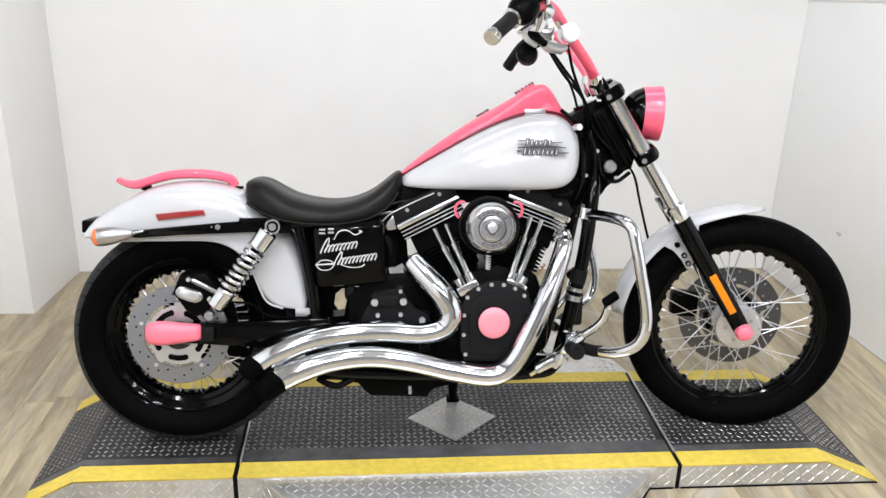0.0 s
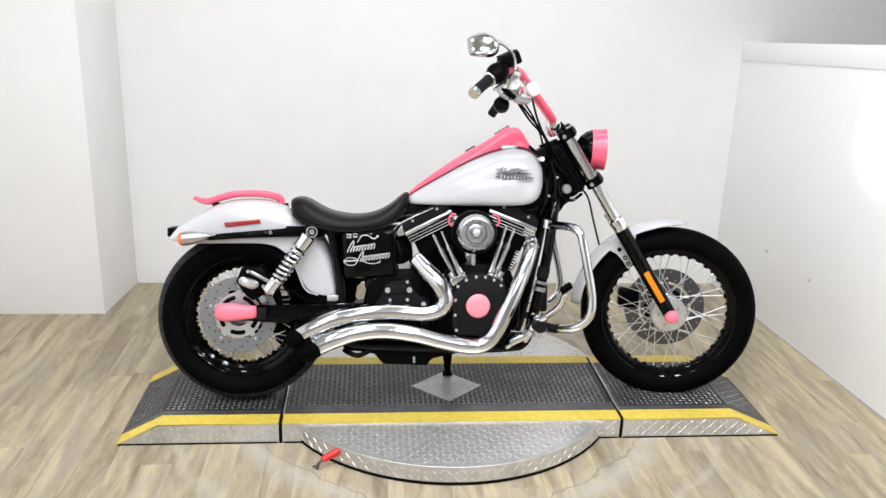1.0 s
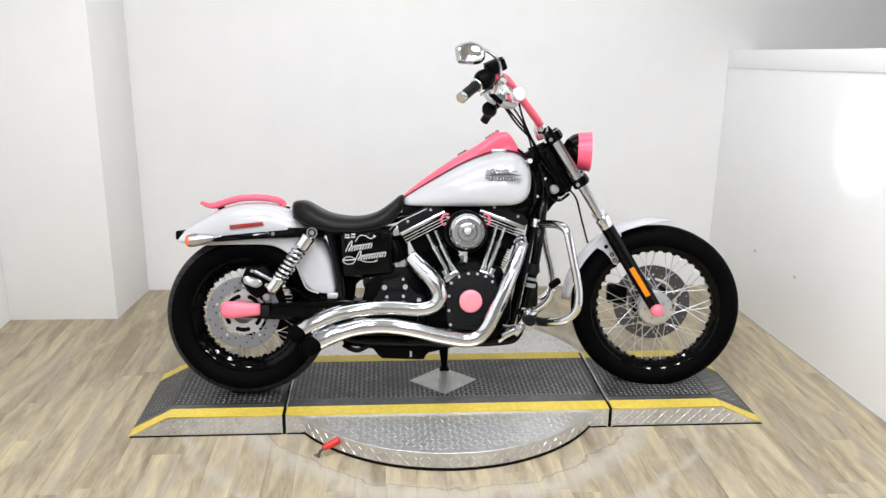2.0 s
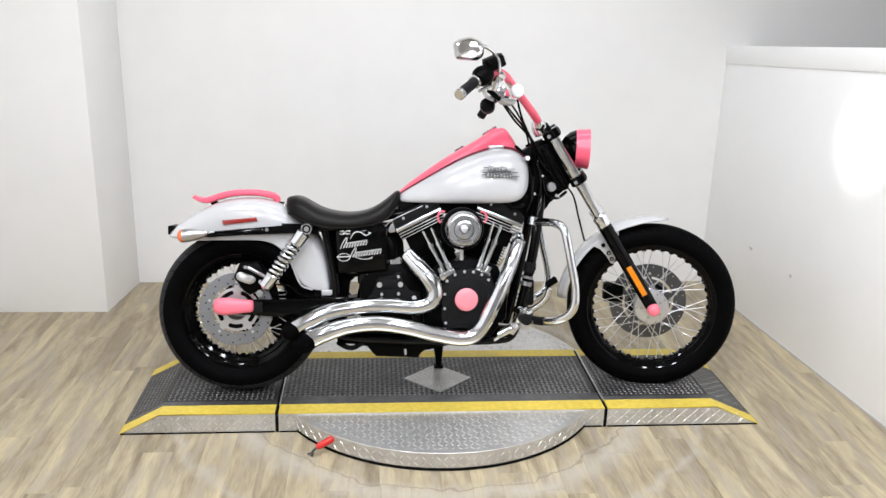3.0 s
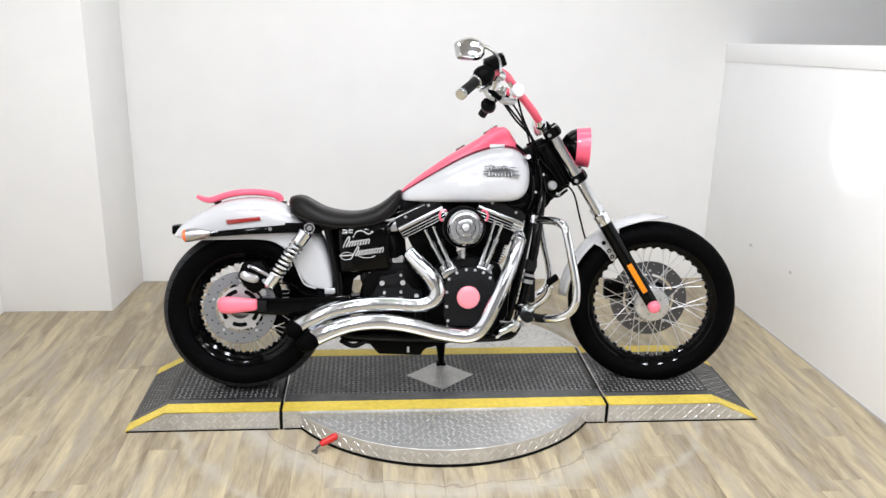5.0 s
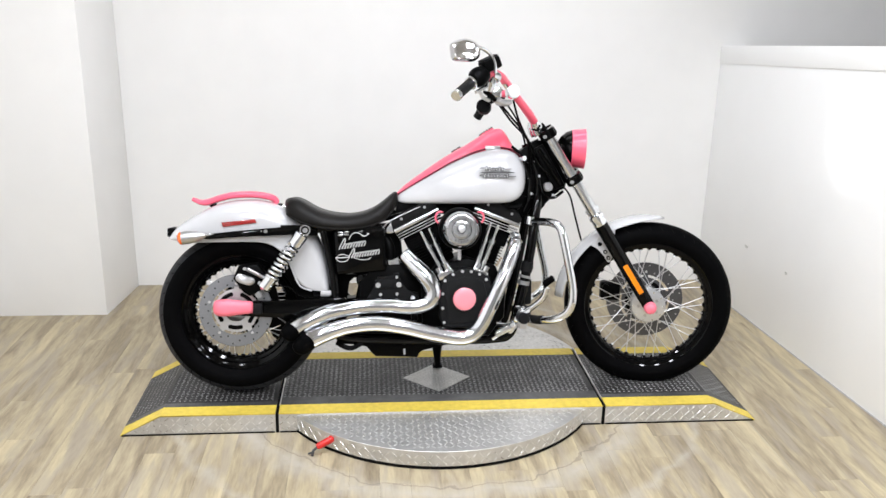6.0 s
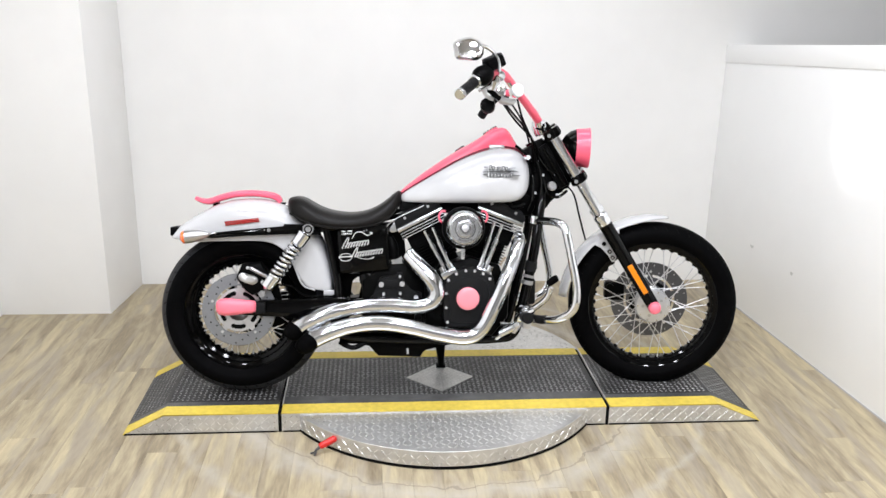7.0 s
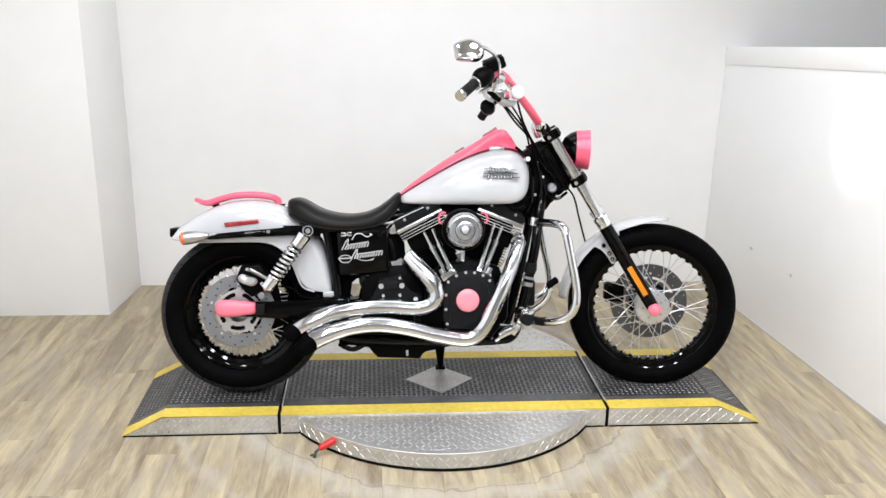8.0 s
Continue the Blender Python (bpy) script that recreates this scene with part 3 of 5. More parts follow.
        part("spoke", bm, ZINC, rim)
    bn = BM()
    for k in range(n):
        a = 2 * math.pi * k / n
        e = Vector((math.cos(a), 0, math.sin(a)))
        tube(bn, [c + e * (inner + 0.006), c + e * (inner - 0.001), c + e * (inner - 0.0045), c + e * (inner - 0.006)], 0.008, 8, True, [0.014, 0.011, 0.0075, 0.004])
    tagged(part("nipple_boss", bn, GLOSS, rim), kind="stuff")
    # brake disc with drilled holes and spider
    d0, d1 = disc_y - 0.003, disc_y + 0.003
    c = c + Vector(seat_off)
    disc = part("brake_disc", lathe(BM(), [(disc_r * 0.67, d0), (disc_r - 0.002, d0), (disc_r, d0 + 0.002), (disc_r, d1), (disc_r * 0.67, d1)], c, "y", 72, True), disc_mat, rim, "drilled brake disc", 30)
    bh = BM()
    for k in range(30):
        a = 2 * math.pi * k / 30
        rr = disc_r * (0.745, 0.925, 0.835)[k % 3]
        p = c + Vector((math.cos(a) * rr, d0 + 0.001, math.sin(a) * rr))
        rod(bh, p, p + Vector((0, -0.0016, 0)), 0.0031, sides=8)
    tagged(part("disc_hole", bh, BLACK_GAP if disc_mat is DISC else SATIN, rim), kind="stuff")
    arm_mat = ZINC if disc_mat is DISC else DISC_DARK
    part("disc_carrier", lathe(BM(), [(disc_r * 0.30, d0), (disc_r * 0.60, d0), (disc_r * 0.60, d1), (disc_r * 0.30, d1)], c, "y", 48, True), arm_mat, rim)
    bm = BM()
    for k in range(5):
        a = 2 * math.pi * k / 5 + 0.9
        for da in (-0.3, -0.15, 0.0, 0.15, 0.3):
            e = Vector((math.cos(a + da), 0, math.sin(a + da))) * disc_r * 0.47
            rod(bm, c + e + Vector((0, d0 + 0.001, 0)), c + e + Vector((0, d0 - 0.0015, 0)), 0.0085, sides=10)
    tagged(part("carrier_hole", bm, BLACK_GAP, rim), kind="stuff")
    for k in range(5):
        a = 2 * math.pi * k / 5 + 0.3
        bm = BM()
        e, t = Vector((math.cos(a), 0, math.sin(a))), Vector((-math.sin(a), 0, math.cos(a)))
        pts = [c + e * disc_r * 0.58 + t * 0.012, c + e * disc_r * 0.66 + t * 0.008, c + e * disc_r * 0.76 + t * 0.012, c + e * disc_r * 0.76 - t * 0.012, c + e * disc_r * 0.66 - t * 0.008, c + e * disc_r * 0.58 - t * 0.012]
        loft(bm, [[q + Vector((0, disc_y - 0.002, 0)) for q in pts], [q + Vector((0, disc_y + 0.002, 0)) for q in pts]])
        part("disc_carrier_arm", bm, arm_mat, rim)
        bm = BM()
        bolt(bm, c + e * disc_r * 0.755 + Vector((0, d0, 0)), (0, -1, 0), 0.0055, 0.003, 8)
        part("disc_rivet", bm, ZINC, rim)
    return rim


FW, RW = (0.814, 0, 0.332), (-0.822, 0, 0.313)
front_wheel = wheel("front_wheel", FW, 0.3365, 0.056, 0.250, 0.230, 0.062, 0.040, 40, 0.066, DISC_DARK, 0.157, (0, 0, 0))
rear_wheel = wheel("rear_wheel", RW, 0.317, 0.076, 0.218, 0.180, 0.050, 0.050, 40, -0.096, DISC, 0.139, (-0.010, 0, 0.014))
part("belt_pulley", lathe(BM(), [(0.03, 0.070), (0.098, 0.070), (0.104, 0.074), (0.104, 0.098), (0.098, 0.102), (0.03, 0.102)], RW, "y", 64, True), BLACK, rear_wheel, "black belt pulley")
part("hub_cover", lathe(BM(), [(0, -0.052), (0.045, -0.052), (0.066, -0.048), (0.070, -0.043), (0.05, -0.040)], FW, "y", 48), ZINC, front_wheel, "bright cast hub cover")
bm = BM()
for k in range(10):
    a = 2 * math.pi * k / 10
    bolt(bm, (FW[0] + 0.060 * math.cos(a), -0.050, FW[2] + 0.060 * math.sin(a)), (0, -1, 0), 0.004, 0.003)
tagged(part("hub_bolt", bm, CHROME, front_wheel), kind="stuff")
bm = BM()
for k in range(5):
    a = 2 * math.pi * (k + 0.5) / 5
    rod(bm, (FW[0] + 0.040 * math.cos(a), -0.0495, FW[2] + 0.040 * math.sin(a)), (FW[0] + 0.040 * math.cos(a), -0.0535, FW[2] + 0.040 * math.sin(a)), 0.0062, sides=8)
tagged(part("hub_recess", bm, SATIN, front_wheel), kind="stuff")

# ---------------------------------------------------------------- front end
FT, FB = Vector((0.3835, 0, 1.0212)), Vector((0.8125, 0, 0.340))
fdir = (FB - FT).normalized()
fup = Vector((-fdir.z, 0, fdir.x))


def along(s, y=0.0, off=0.0):
    return FT + fdir * s + Vector((0, y, 0)) + fup * off


flen = (FB - FT).length
# the steering is turned to the right
STEER = Matrix.Translation(FT) @ Matrix.Rotation(radians(-12), 4, -fdir) @ Matrix.Translation(-FT)
front_wheel.matrix_basis = STEER
for y in (-0.1, 0.1):
    part("fork_tube", rod(BM(), along(0.0, y), along(0.42, y), 0.0205, sides=24), CHROME_SOFT, moto, "polished chrome fork tube").matrix_basis = STEER
    leg = part("fork_leg", tube(BM(), [along(0.405, y), along(0.41, y), along(0.66, y), along(flen - 0.02, y), along(flen + 0.012, y), along(flen + 0.02, y)], 0.026, 24, True,
                                [0.022, 0.027, 0.0265, 0.025, 0.022, 0.012]), GLOSS, moto, "gloss black fork leg")
    leg.matrix_basis = STEER
    bm = BM()
    tube(bm, [along(0.365, y), along(0.37, y), along(0.385, y), along(0.387, y), along(0.412, y), along(0.416, y)], 0.03, 24, True, [0.024, 0.030, 0.030, 0.0275, 0.0285, 0.026])
    part("fork_collar", bm, CHROME, leg, "chrome dust collar")
    m = Matrix.Translation(along(0.665, y * 1.26)) @ Matrix.Rotation(math.atan2(-fdir.z, fdir.x), 4, "Y")
    part("reflector", box(BM(), -0.066, 0.066, -0.003, 0.003, -0.0105, 0.0105, 0.002, m), AMBER, leg, "amber reflector strip")
    bm = BM()
    lathe(bm, [(0, -0.026), (0.012, -0.025), (0.021, -0.019), (0.025, -0.008), (0.0255, 0.004), (0, 0.004)], along(flen - 0.004, y + (-0.018 if y < 0 else 0.034)), "y", 24)
    part("axle_cap", bm, PINK_PLASTIC, leg, "round pink axle cap")


def clamp(name, s, h):
    bm = BM()
    for y in (-0.1, 0.1):
        tube(bm, [along(s - h, y), along(s - h + 0.003, y), along(s + h - 0.003, y), along(s + h, y)], 0.03, 20, True, [0.029, 0.033, 0.033, 0.029])
    m = Matrix.Translation(along(s, 0, 0.012)) @ Matrix.Rotation(math.atan2(-fdir.z, fdir.x), 4, "Y")
    box(bm, -h * 0.8, h * 0.8, -0.1, 0.1, -0.03, 0.025, 0.006, m)
    ob = part(name, bm, GLOSS, moto, "gloss black fork clamp")
    ob.matrix_basis = STEER
    return ob


top_clamp = clamp("upper_fork_clamp", 0.0, 0.019)
low_clamp = clamp("lower_fork_clamp", 0.205, 0.017)
for s in (0.0, 0.205):
    bm = BM()
    bolt(bm, along(s, -0.131, -0.012), (0, -1, 0), 0.008, 0.008)
    part("clamp_bolt", bm, CHROME, top_clamp if s == 0 else low_clamp)
bm = BM()
rod(bm, (0.315, 0, 0.985), (0.405, 0, 0.775), 0.036, sides=24)
part("steering_neck", bm, GLOSS, moto, "black steering neck")
plate("neck_gusset", [(0.262, 0.945), (0.330, 0.990), (0.372, 0.992), (0.462, 0.838), (0.452, 0.800), (0.412, 0.790), (0.392, 0.755), (0.362, 0.735), (0.335, 0.69), (0.285, 0.70), (0.275, 0.80)], -0.045, 0.045, BLACK, moto, bevel=0.008)
part("neck_bolt", lathe(BM(), [(0, -0.010), (0.006, -0.010), (0.007, -0.012), (0.014, -0.012), (0.018, -0.008), (0.0185, 0.0), (0, 0.0)], (0.375, -0.082, 0.808), "y", 24), AGED_CHROME, moto, "chrome neck bolt cover")
part("neck_bolt", rod(BM(), (0.375, -0.082, 0.808), (0.375, -0.03, 0.808), 0.017), BLACK, moto)
# cover plates between the clamps
plate("fork_cover", [(0.318, 0.955), (0.352, 0.975), (0.445, 0.815), (0.405, 0.795)], -0.078, -0.060, BLACK, moto, bevel=0.004)
part("fork_stop_rod", rod(BM(), (0.335, -0.085, 0.955), (0.425, -0.085, 0.815), 0.007), GLOSS, moto)

for pts, r in (([(0.30, -0.06, 0.93), (0.325, -0.075, 0.88), (0.335, -0.07, 0.80), (0.32, -0.06, 0.72)], 0.006), ([(0.315, -0.065, 0.94), (0.345, -0.07, 0.89), (0.375, -0.075, 0.86), (0.42, -0.07, 0.83)], 0.005),
               ([(0.29, -0.05, 0.90), (0.30, -0.07, 0.84), (0.30, -0.07, 0.76), (0.285, -0.06, 0.71)], 0.007), ([(0.345, -0.065, 0.84), (0.36, -0.075, 0.78), (0.40, -0.07, 0.765), (0.44, -0.06, 0.79)], 0.006)):
    part("wiring_loom", tube(BM(), smooth_path(pts, 5), r, 8), GLOSS, moto, "black wiring loom")
for p in ((0.322, -0.05, 0.905), (0.345, -0.05, 0.85), (0.315, -0.05, 0.78), (0.40, -0.06, 0.775)):
    bm = BM()
    bolt(bm, p, (0, -1, 0), 0.0055, 0.006)
    part("neck_screw", bm, ZINC, moto)

# headlamp
lamp_axis = Vector((1, 0.02, -0.03))
headlamp = part("headlamp", lathe(BM(), [(0, -0.062), (0.02, -0.060), (0.045, -0.048), (0.064, -0.026), (0.074, 0.0), (0.075, 0.006), (0, 0.006)], (0.486, 0, 0.962), lamp_axis, 40), GLOSS, moto, "gloss black headlamp shell")
headlamp.matrix_basis = STEER
part("trim_ring", lathe(BM(), [(0.071, -0.004), (0.0735, -0.004), (0.0750, 0.000), (0.0770, 0.030), (0.0795, 0.046), (0.0795, 0.050), (0.077, 0.051), (0.071, 0.041), (0.071, -0.004)], (0.486, 0, 0.962), lamp_axis, 48), PINK, headlamp, "glossy pink headlamp ring")
part("lens", lathe(BM(), [(0, 0.053), (0.03, 0.052), (0.06, 0.047), (0.071, 0.042), (0.071, 0.030), (0, 0.030)], (0.486, 0, 0.962), lamp_axis, 40), GLASS, headlamp, "clear headlamp lens")
part("headlamp_bracket", tube(BM(), [(0.46, 0, 0.93), (0.44, 0, 0.89), (0.43, 0, 0.86)], 0.014, 10), GLOSS, headlamp)

# front mudguard
bm = BM()
rings = []
for k in range(25):
    a = radians(176 - (176 - 82) * k / 24)
    r = 0.380 - 0.010 * min(1, k / 16) - 0.006 * max(0, (k - 20) / 4)
    edge = 0.349 + 0.010 * max(0, (k - 18) / 6)
    e = Vector((math.cos(a), 0, math.sin(a)))
    hw = 0.065 * (1 if k < 20 else max(0.12, 1 - ((k - 19.5) / 5) ** 2))
    hw *= min(1, 0.72 + k / 8)
    ring = []
    for q in arc(17, -1, 1):
        lip = (r - edge) * (0.12 * abs(q) + 0.88 * abs(q) ** 4)
        ring.append(Vector(FW) + e * (r - lip) + Vector((0, hw * q, 0)))
    rings.append(ring)
loft(bm, rings, closed=False)
mudguard = part("front_fender", bm, WHITE, moto, "white pearl front fender", 60)
mudguard.matrix_basis = STEER
mudguard.modifiers.new("thick", "SOLIDIFY").thickness = 0.003
for y in (-0.070, 0.066):
    plate("fender_bracket", [(0.570, 0.581), (0.612, 0.636), (0.664, 0.652), (0.664, 0.600), (0.660, 0.540), (0.650, 0.514), (0.640, 0.514), (0.622, 0.545), (0.597, 0.571)], y, y + 0.004, WHITE, mudguard, bevel=0.0012)
    bm = BM()
    for x, z in ((0.606, 0.588), (0.629, 0.557), (0.642, 0.533)):
        bolt(bm, (x, y, z), (0, -1, 0), 0.0085, 0.006, 10)
    part("bracket_bolt", bm, BLACK, mudguard)
    bm = BM()
    for x, z in ((0.629, 0.557), (0.642, 0.533)):
        bolt(bm, (x, y - 0.005, z), (0, -1, 0), 0.0042, 0.004, 6)
    part("bolt_socket", bm, SATIN, mudguard)

# front caliper on the far leg
bm = box(BM(), 0.628, 0.712, 0.045, 0.10, 0.325, 0.405, 0.012)
cal = part("front_caliper", bm, BLACK, moto, "black brake caliper")
cal.matrix_basis = STEER
bm = BM()
for dx, dz in ((0.65, 0.385), (0.69, 0.345)):
    rod(bm, (dx, 0.045, dz), (dx, 0.038, dz), 0.014)
part("caliper_cap", bm, BLACK, cal)
part("brake_hose", tube(BM(), smooth_path([(0.44, 0.05, 0.83), (0.505, 0.1, 0.775), (0.535, 0.11, 0.68), (0.575, 0.11, 0.55), (0.64, 0.10, 0.42)]), 0.0038, 8), BLACK, moto, "black rubber brake hose")

# ---------------------------------------------------------------- handlebar
BAR_R = [(0.335, -0.03, 1.045), (0.322, -0.075, 1.052), (0.288, -0.13, 1.085), (0.230, -0.19, 1.138), (0.178, -0.25, 1.185), (0.150, -0.297, 1.204), (0.118, -0.335, 1.212), (0.078, -0.37, 1.203), (0.026, -0.405, 1.168), (-0.028, -0.485, 1.121)]
BAR_L = [(0.335, -0.03, 1.045), (0.345, 0.06, 1.052), (0.345, 0.12, 1.085), (0.32, 0.18, 1.14), (0.30, 0.24, 1.185), (0.285, 0.29, 1.205), (0.255, 0.325, 1.205), (0.222, 0.36, 1.194), (0.196, 0.395, 1.172), (0.160, 0.44, 1.112)]
bars = part("handlebar", tube(BM(), smooth_path(BAR_R[::-1] + BAR_L[1:], 6), 0.0150, 16), PINK, moto, "thick pink handlebar")
bm = tube(BM(), smooth_path(BAR_R[8:], 6), 0.0182, 16)
grip = part("grip", bm, WRINKLE, bars, "black rubber grip")
g0, g1 = Vector(BAR_R[8]), Vector(BAR_R[9])
gd = (g1 - g0).normalized()
part("bar_end", tube(BM(), [g1, g1 + gd * 0.003, g1 + gd * 0.014, g1 + gd * 0.018, g1 + gd * 0.0185], 0.02, 18, True, [0.0190, 0.0205, 0.0200, 0.0165, 0.001]), CHROME, bars, "chrome grip end")
part("grip_collar", tube(BM(), [g0 - gd * 0.016, g0 - gd * 0.012, g0 + gd * 0.002, g0 + gd * 0.006], 0.024, 18, True, [0.020, 0.0245, 0.0245, 0.020]), CHROME, bars, "chrome throttle collar")
lg = [Vector(p) for p in BAR_L[7:]]
part("grip", tube(BM(), smooth_path(lg, 5), 0.0195, 14), WRINKLE, bars, "black rubber grip")
# switch housings and brake cylinder
sw = part("switch_housing", tube(BM(), [(0.082, -0.366, 1.208), (0.074, -0.372, 1.204), (0.056, -0.384, 1.192), (0.045, -0.392, 1.184), (0.036, -0.398, 1.177)], 0.03, 20, True, [0.024, 0.032, 0.036, 0.034, 0.026]), BLACK, bars, "black switch housing")
mc = part("brake_cylinder", box(BM(), -0.034, 0.034, -0.026, 0.026, -0.021, 0.021, 0.007, Matrix.Translation((0.098, -0.37, 1.238)) @ Euler((0.1, -0.45, 0.3)).to_matrix().to_4x4()), BLACK, bars, "black brake fluid reservoir")
part("reservoir_lid", box(BM(), -0.031, 0.031, -0.023, 0.023, 0.021, 0.026, 0.002, Matrix.Translation((0.098, -0.37, 1.238)) @ Euler((0.1, -0.45, 0.3)).to_matrix().to_4x4()), WRINKLE, mc)
part("brake_lever", tube(BM(), smooth_path([(0.100, -0.345, 1.172), (0.085, -0.365, 1.160), (0.066, -0.395, 1.150), (0.046, -0.425, 1.138), (0.040, -0.433, 1.134)], 5), 0.0055, 10, True), CHROME_SOFT, bars, "polished brake lever")
part("lever_perch", tube(BM(), [(0.105, -0.335, 1.19), (0.10, -0.345, 1.17), (0.095, -0.345, 1.145)], 0.02, 14, True, [0.022, 0.024, 0.014]), CHROME, bars, "polished clamp")
part("lever_perch", box(BM(), 0.105, 0.15, -0.32, -0.285, 1.128, 1.168, 0.008), CHROME, bars, "polished clamp")
part("lever_perch", tube(BM(), [(0.12, -0.30, 1.125), (0.14, -0.29, 1.116), (0.175, -0.28, 1.112), (0.19, -0.27, 1.118)], 0.013, 12, True, [0.008, 0.014, 0.013, 0.008]), SATIN, bars)
part("lever_pivot", lathe(BM(), [(0, -0.018), (0.010, -0.018), (0.013, -0.012), (0.015, 0.0), (0.012, 0.012), (0, 0.014)], (0.078, -0.345, 1.168), (-0.2, -1, 0.5), 18), CHROME, bars, "polished lever pivot")
part("cable_ferrule", tube(BM(), smooth_path([(0.085, -0.34, 1.148), (0.105, -0.325, 1.136), (0.128, -0.305, 1.122)], 4), 0.0095, 10), BLACK, bars, "black cable ferrule")
part("cable_ferrule", tube(BM(), smooth_path([(0.062, -0.352, 1.152), (0.078, -0.335, 1.128), (0.104, -0.31, 1.118)], 4), 0.007, 10), ZINC, bars, "bright cable ferrule")
part("bar_clamp", tube(BM(), [(0.132, -0.318, 1.196), (0.126, -0.325, 1.200), (0.112, -0.340, 1.204), (0.106, -0.346, 1.204)], 0.02, 16, True, [0.018, 0.0215, 0.0215, 0.018]), CHROME, bars, "polished bar clamp")
sig = part("turn_signal", lathe(BM(), [(0, -0.030), (0.014, -0.026), (0.023, -0.014), (0.026, 0.002), (0.026, 0.012), (0, 0.012)], (0.196, -0.262, 1.153), (0.3, -1, 0.15), 24), CHROME, bars, "chrome round turn signal")
part("signal_lens", lathe(BM(), [(0.0255, 0.012), (0.024, 0.019), (0.016, 0.025), (0, 0.028)], (0.196, -0.262, 1.153), (0.3, -1, 0.15), 24), GLASS, sig, "clear white signal lens")
part("signal_stem", tube(BM(), [(0.196, -0.262, 1.15), (0.18, -0.265, 1.165), (0.165, -0.27, 1.185)], 0.007, 8), CHROME, sig)
sig = part("turn_signal", lathe(BM(), [(0, -0.026), (0.018, -0.024), (0.026, -0.016), (0.028, 0.0), (0.026, 0.014), (0, 0.02)], (0.092, -0.265, 1.099), (-0.25, -1, 0.25), 24), BLACK, bars, "dark round turn signal")
part("signal_rim", lathe(BM(), [(0.020, -0.0245), (0.0225, -0.0235), (0.0225, -0.022), (0.020, -0.022)], (0.092, -0.265, 1.099), (-0.25, -1, 0.25), 24, True), SATIN, sig)
part("signal_stem", tube(BM(), [(0.095, -0.255, 1.105), (0.108, -0.262, 1.125), (0.122, -0.275, 1.15)], 0.008, 8), BLACK, sig)
part("switch_housing", tube(BM(), [(0.255, 0.325, 1.205), (0.248, 0.332, 1.203), (0.225, 0.357, 1.195), (0.218, 0.364, 1.192)], 0.03, 18, True, [0.022, 0.029, 0.029, 0.022]), BLACK, bars, "black switch housing")
for y in (-0.03, 0.03):
    part("riser", tube(BM(), [(0.345, y, 1.012), (0.340, y, 1.02), (0.334, y, 1.045), (0.332, y, 1.066)], 0.02, 16, True, [0.018, 0.02, 0.024, 0.018]), CHROME, bars, "chrome handlebar riser")
part("riser_clamp", tube(BM(), [(0.318, -0.085, 1.028), (0.322, -0.082, 1.04), (0.318, -0.085, 1.06)], 0.018, 14, True, [0.014, 0.02, 0.021]), CHROME, bars)
part("gauge", lathe(BM(), [(0, -0.012), (0.026, -0.012), (0.028, 0.0), (0.024, 0.02), (0, 0.022)], (0.36, 0.02, 1.035), (-0.6, 0, 1), 24), BLACK, bars, "small black gauge")

# mirror on its stem
MIRROR_OUT = [(-0.054, 0.004), (-0.052, 0.020), (-0.030, 0.034), (0.004, 0.042), (0.036, 0.030), (0.052, 0.006), (0.048, -0.022), (0.026, -0.040), (-0.012, -0.040), (-0.046, -0.034)]


def mirror_ring(s, off):
    pts = smooth_path([(x, 0, z) for x, z in MIRROR_OUT + MIRROR_OUT[:1]], 4)[:-1]
    return [Vector((0.006 + p.x * s, -0.40 + off + 0.30 * p.z * s, 1.281 + p.z * s)) for p in pts]


mirror = part("mirror", loft(BM(), [mirror_ring(s, o) for s, o in ((0.10, -0.0200), (0.40, -0.0198), (0.66, -0.0185), (0.70, -0.0205), (0.78, -0.0195), (0.92, -0.010), (1.0, 0.0), (1.0, 0.010), (0.95, 0.014))]), MIRROR_SHELL, bars, "chrome teardrop mirror", 20)
part("mirror_glass", loft(BM(), [mirror_ring(0.93, 0.0142), mirror_ring(0.93, 0.0150)]), MIRROR, mirror, "mirror glass")
part("mirror_stem", tube(BM(), smooth_path([(0.034, -0.410, 1.292), (0.066, -0.400, 1.287), (0.096, -0.392, 1.268), (0.112, -0.392, 1.240), (0.114, -0.385, 1.208)], 5), 0.0062, 10), CHROME, bars, "chrome mirror stem")
# cables from the bars
for pts in ([(0.085, -0.33, 1.165), (0.117, -0.30, 1.14), (0.193, -0.22, 1.076), (0.272, -0.14, 1.0), (0.300, -0.075, 0.93), (0.31, -0.05, 0.86)],
            [(0.090, -0.33, 1.158), (0.124, -0.30, 1.13), (0.20, -0.21, 1.055), (0.282, -0.13, 0.985), (0.312, -0.07, 0.90)],
            [(0.212, -0.20, 1.13), (0.235, -0.17, 1.07), (0.268, -0.13, 1.015), (0.312, -0.08, 0.955), (0.33, -0.06, 0.90)],
            [(0.26, 0.28, 1.17), (0.29, 0.15, 1.08), (0.31, 0.07, 0.98), (0.31, 0.05, 0.88)]):
    part("control_cable", tube(BM(), smooth_path(pts), 0.004, 8), BLACK, moto, "black control cable")

# ---------------------------------------------------------------- tank
ST = [  # x, half width, bottom, seam half width, seam height, ridge height
    (-0.218, 0.040, 0.757, 0.016, 0.775, 0.780), (-0.205, 0.066, 0.748, 0.028, 0.786, 0.799), (-0.15, 0.098, 0.746, 0.044, 0.822, 0.843), (-0.10, 0.122, 0.746, 0.054, 0.852, 0.879), (-0.02, 0.148, 0.746, 0.062, 0.900, 0.934),
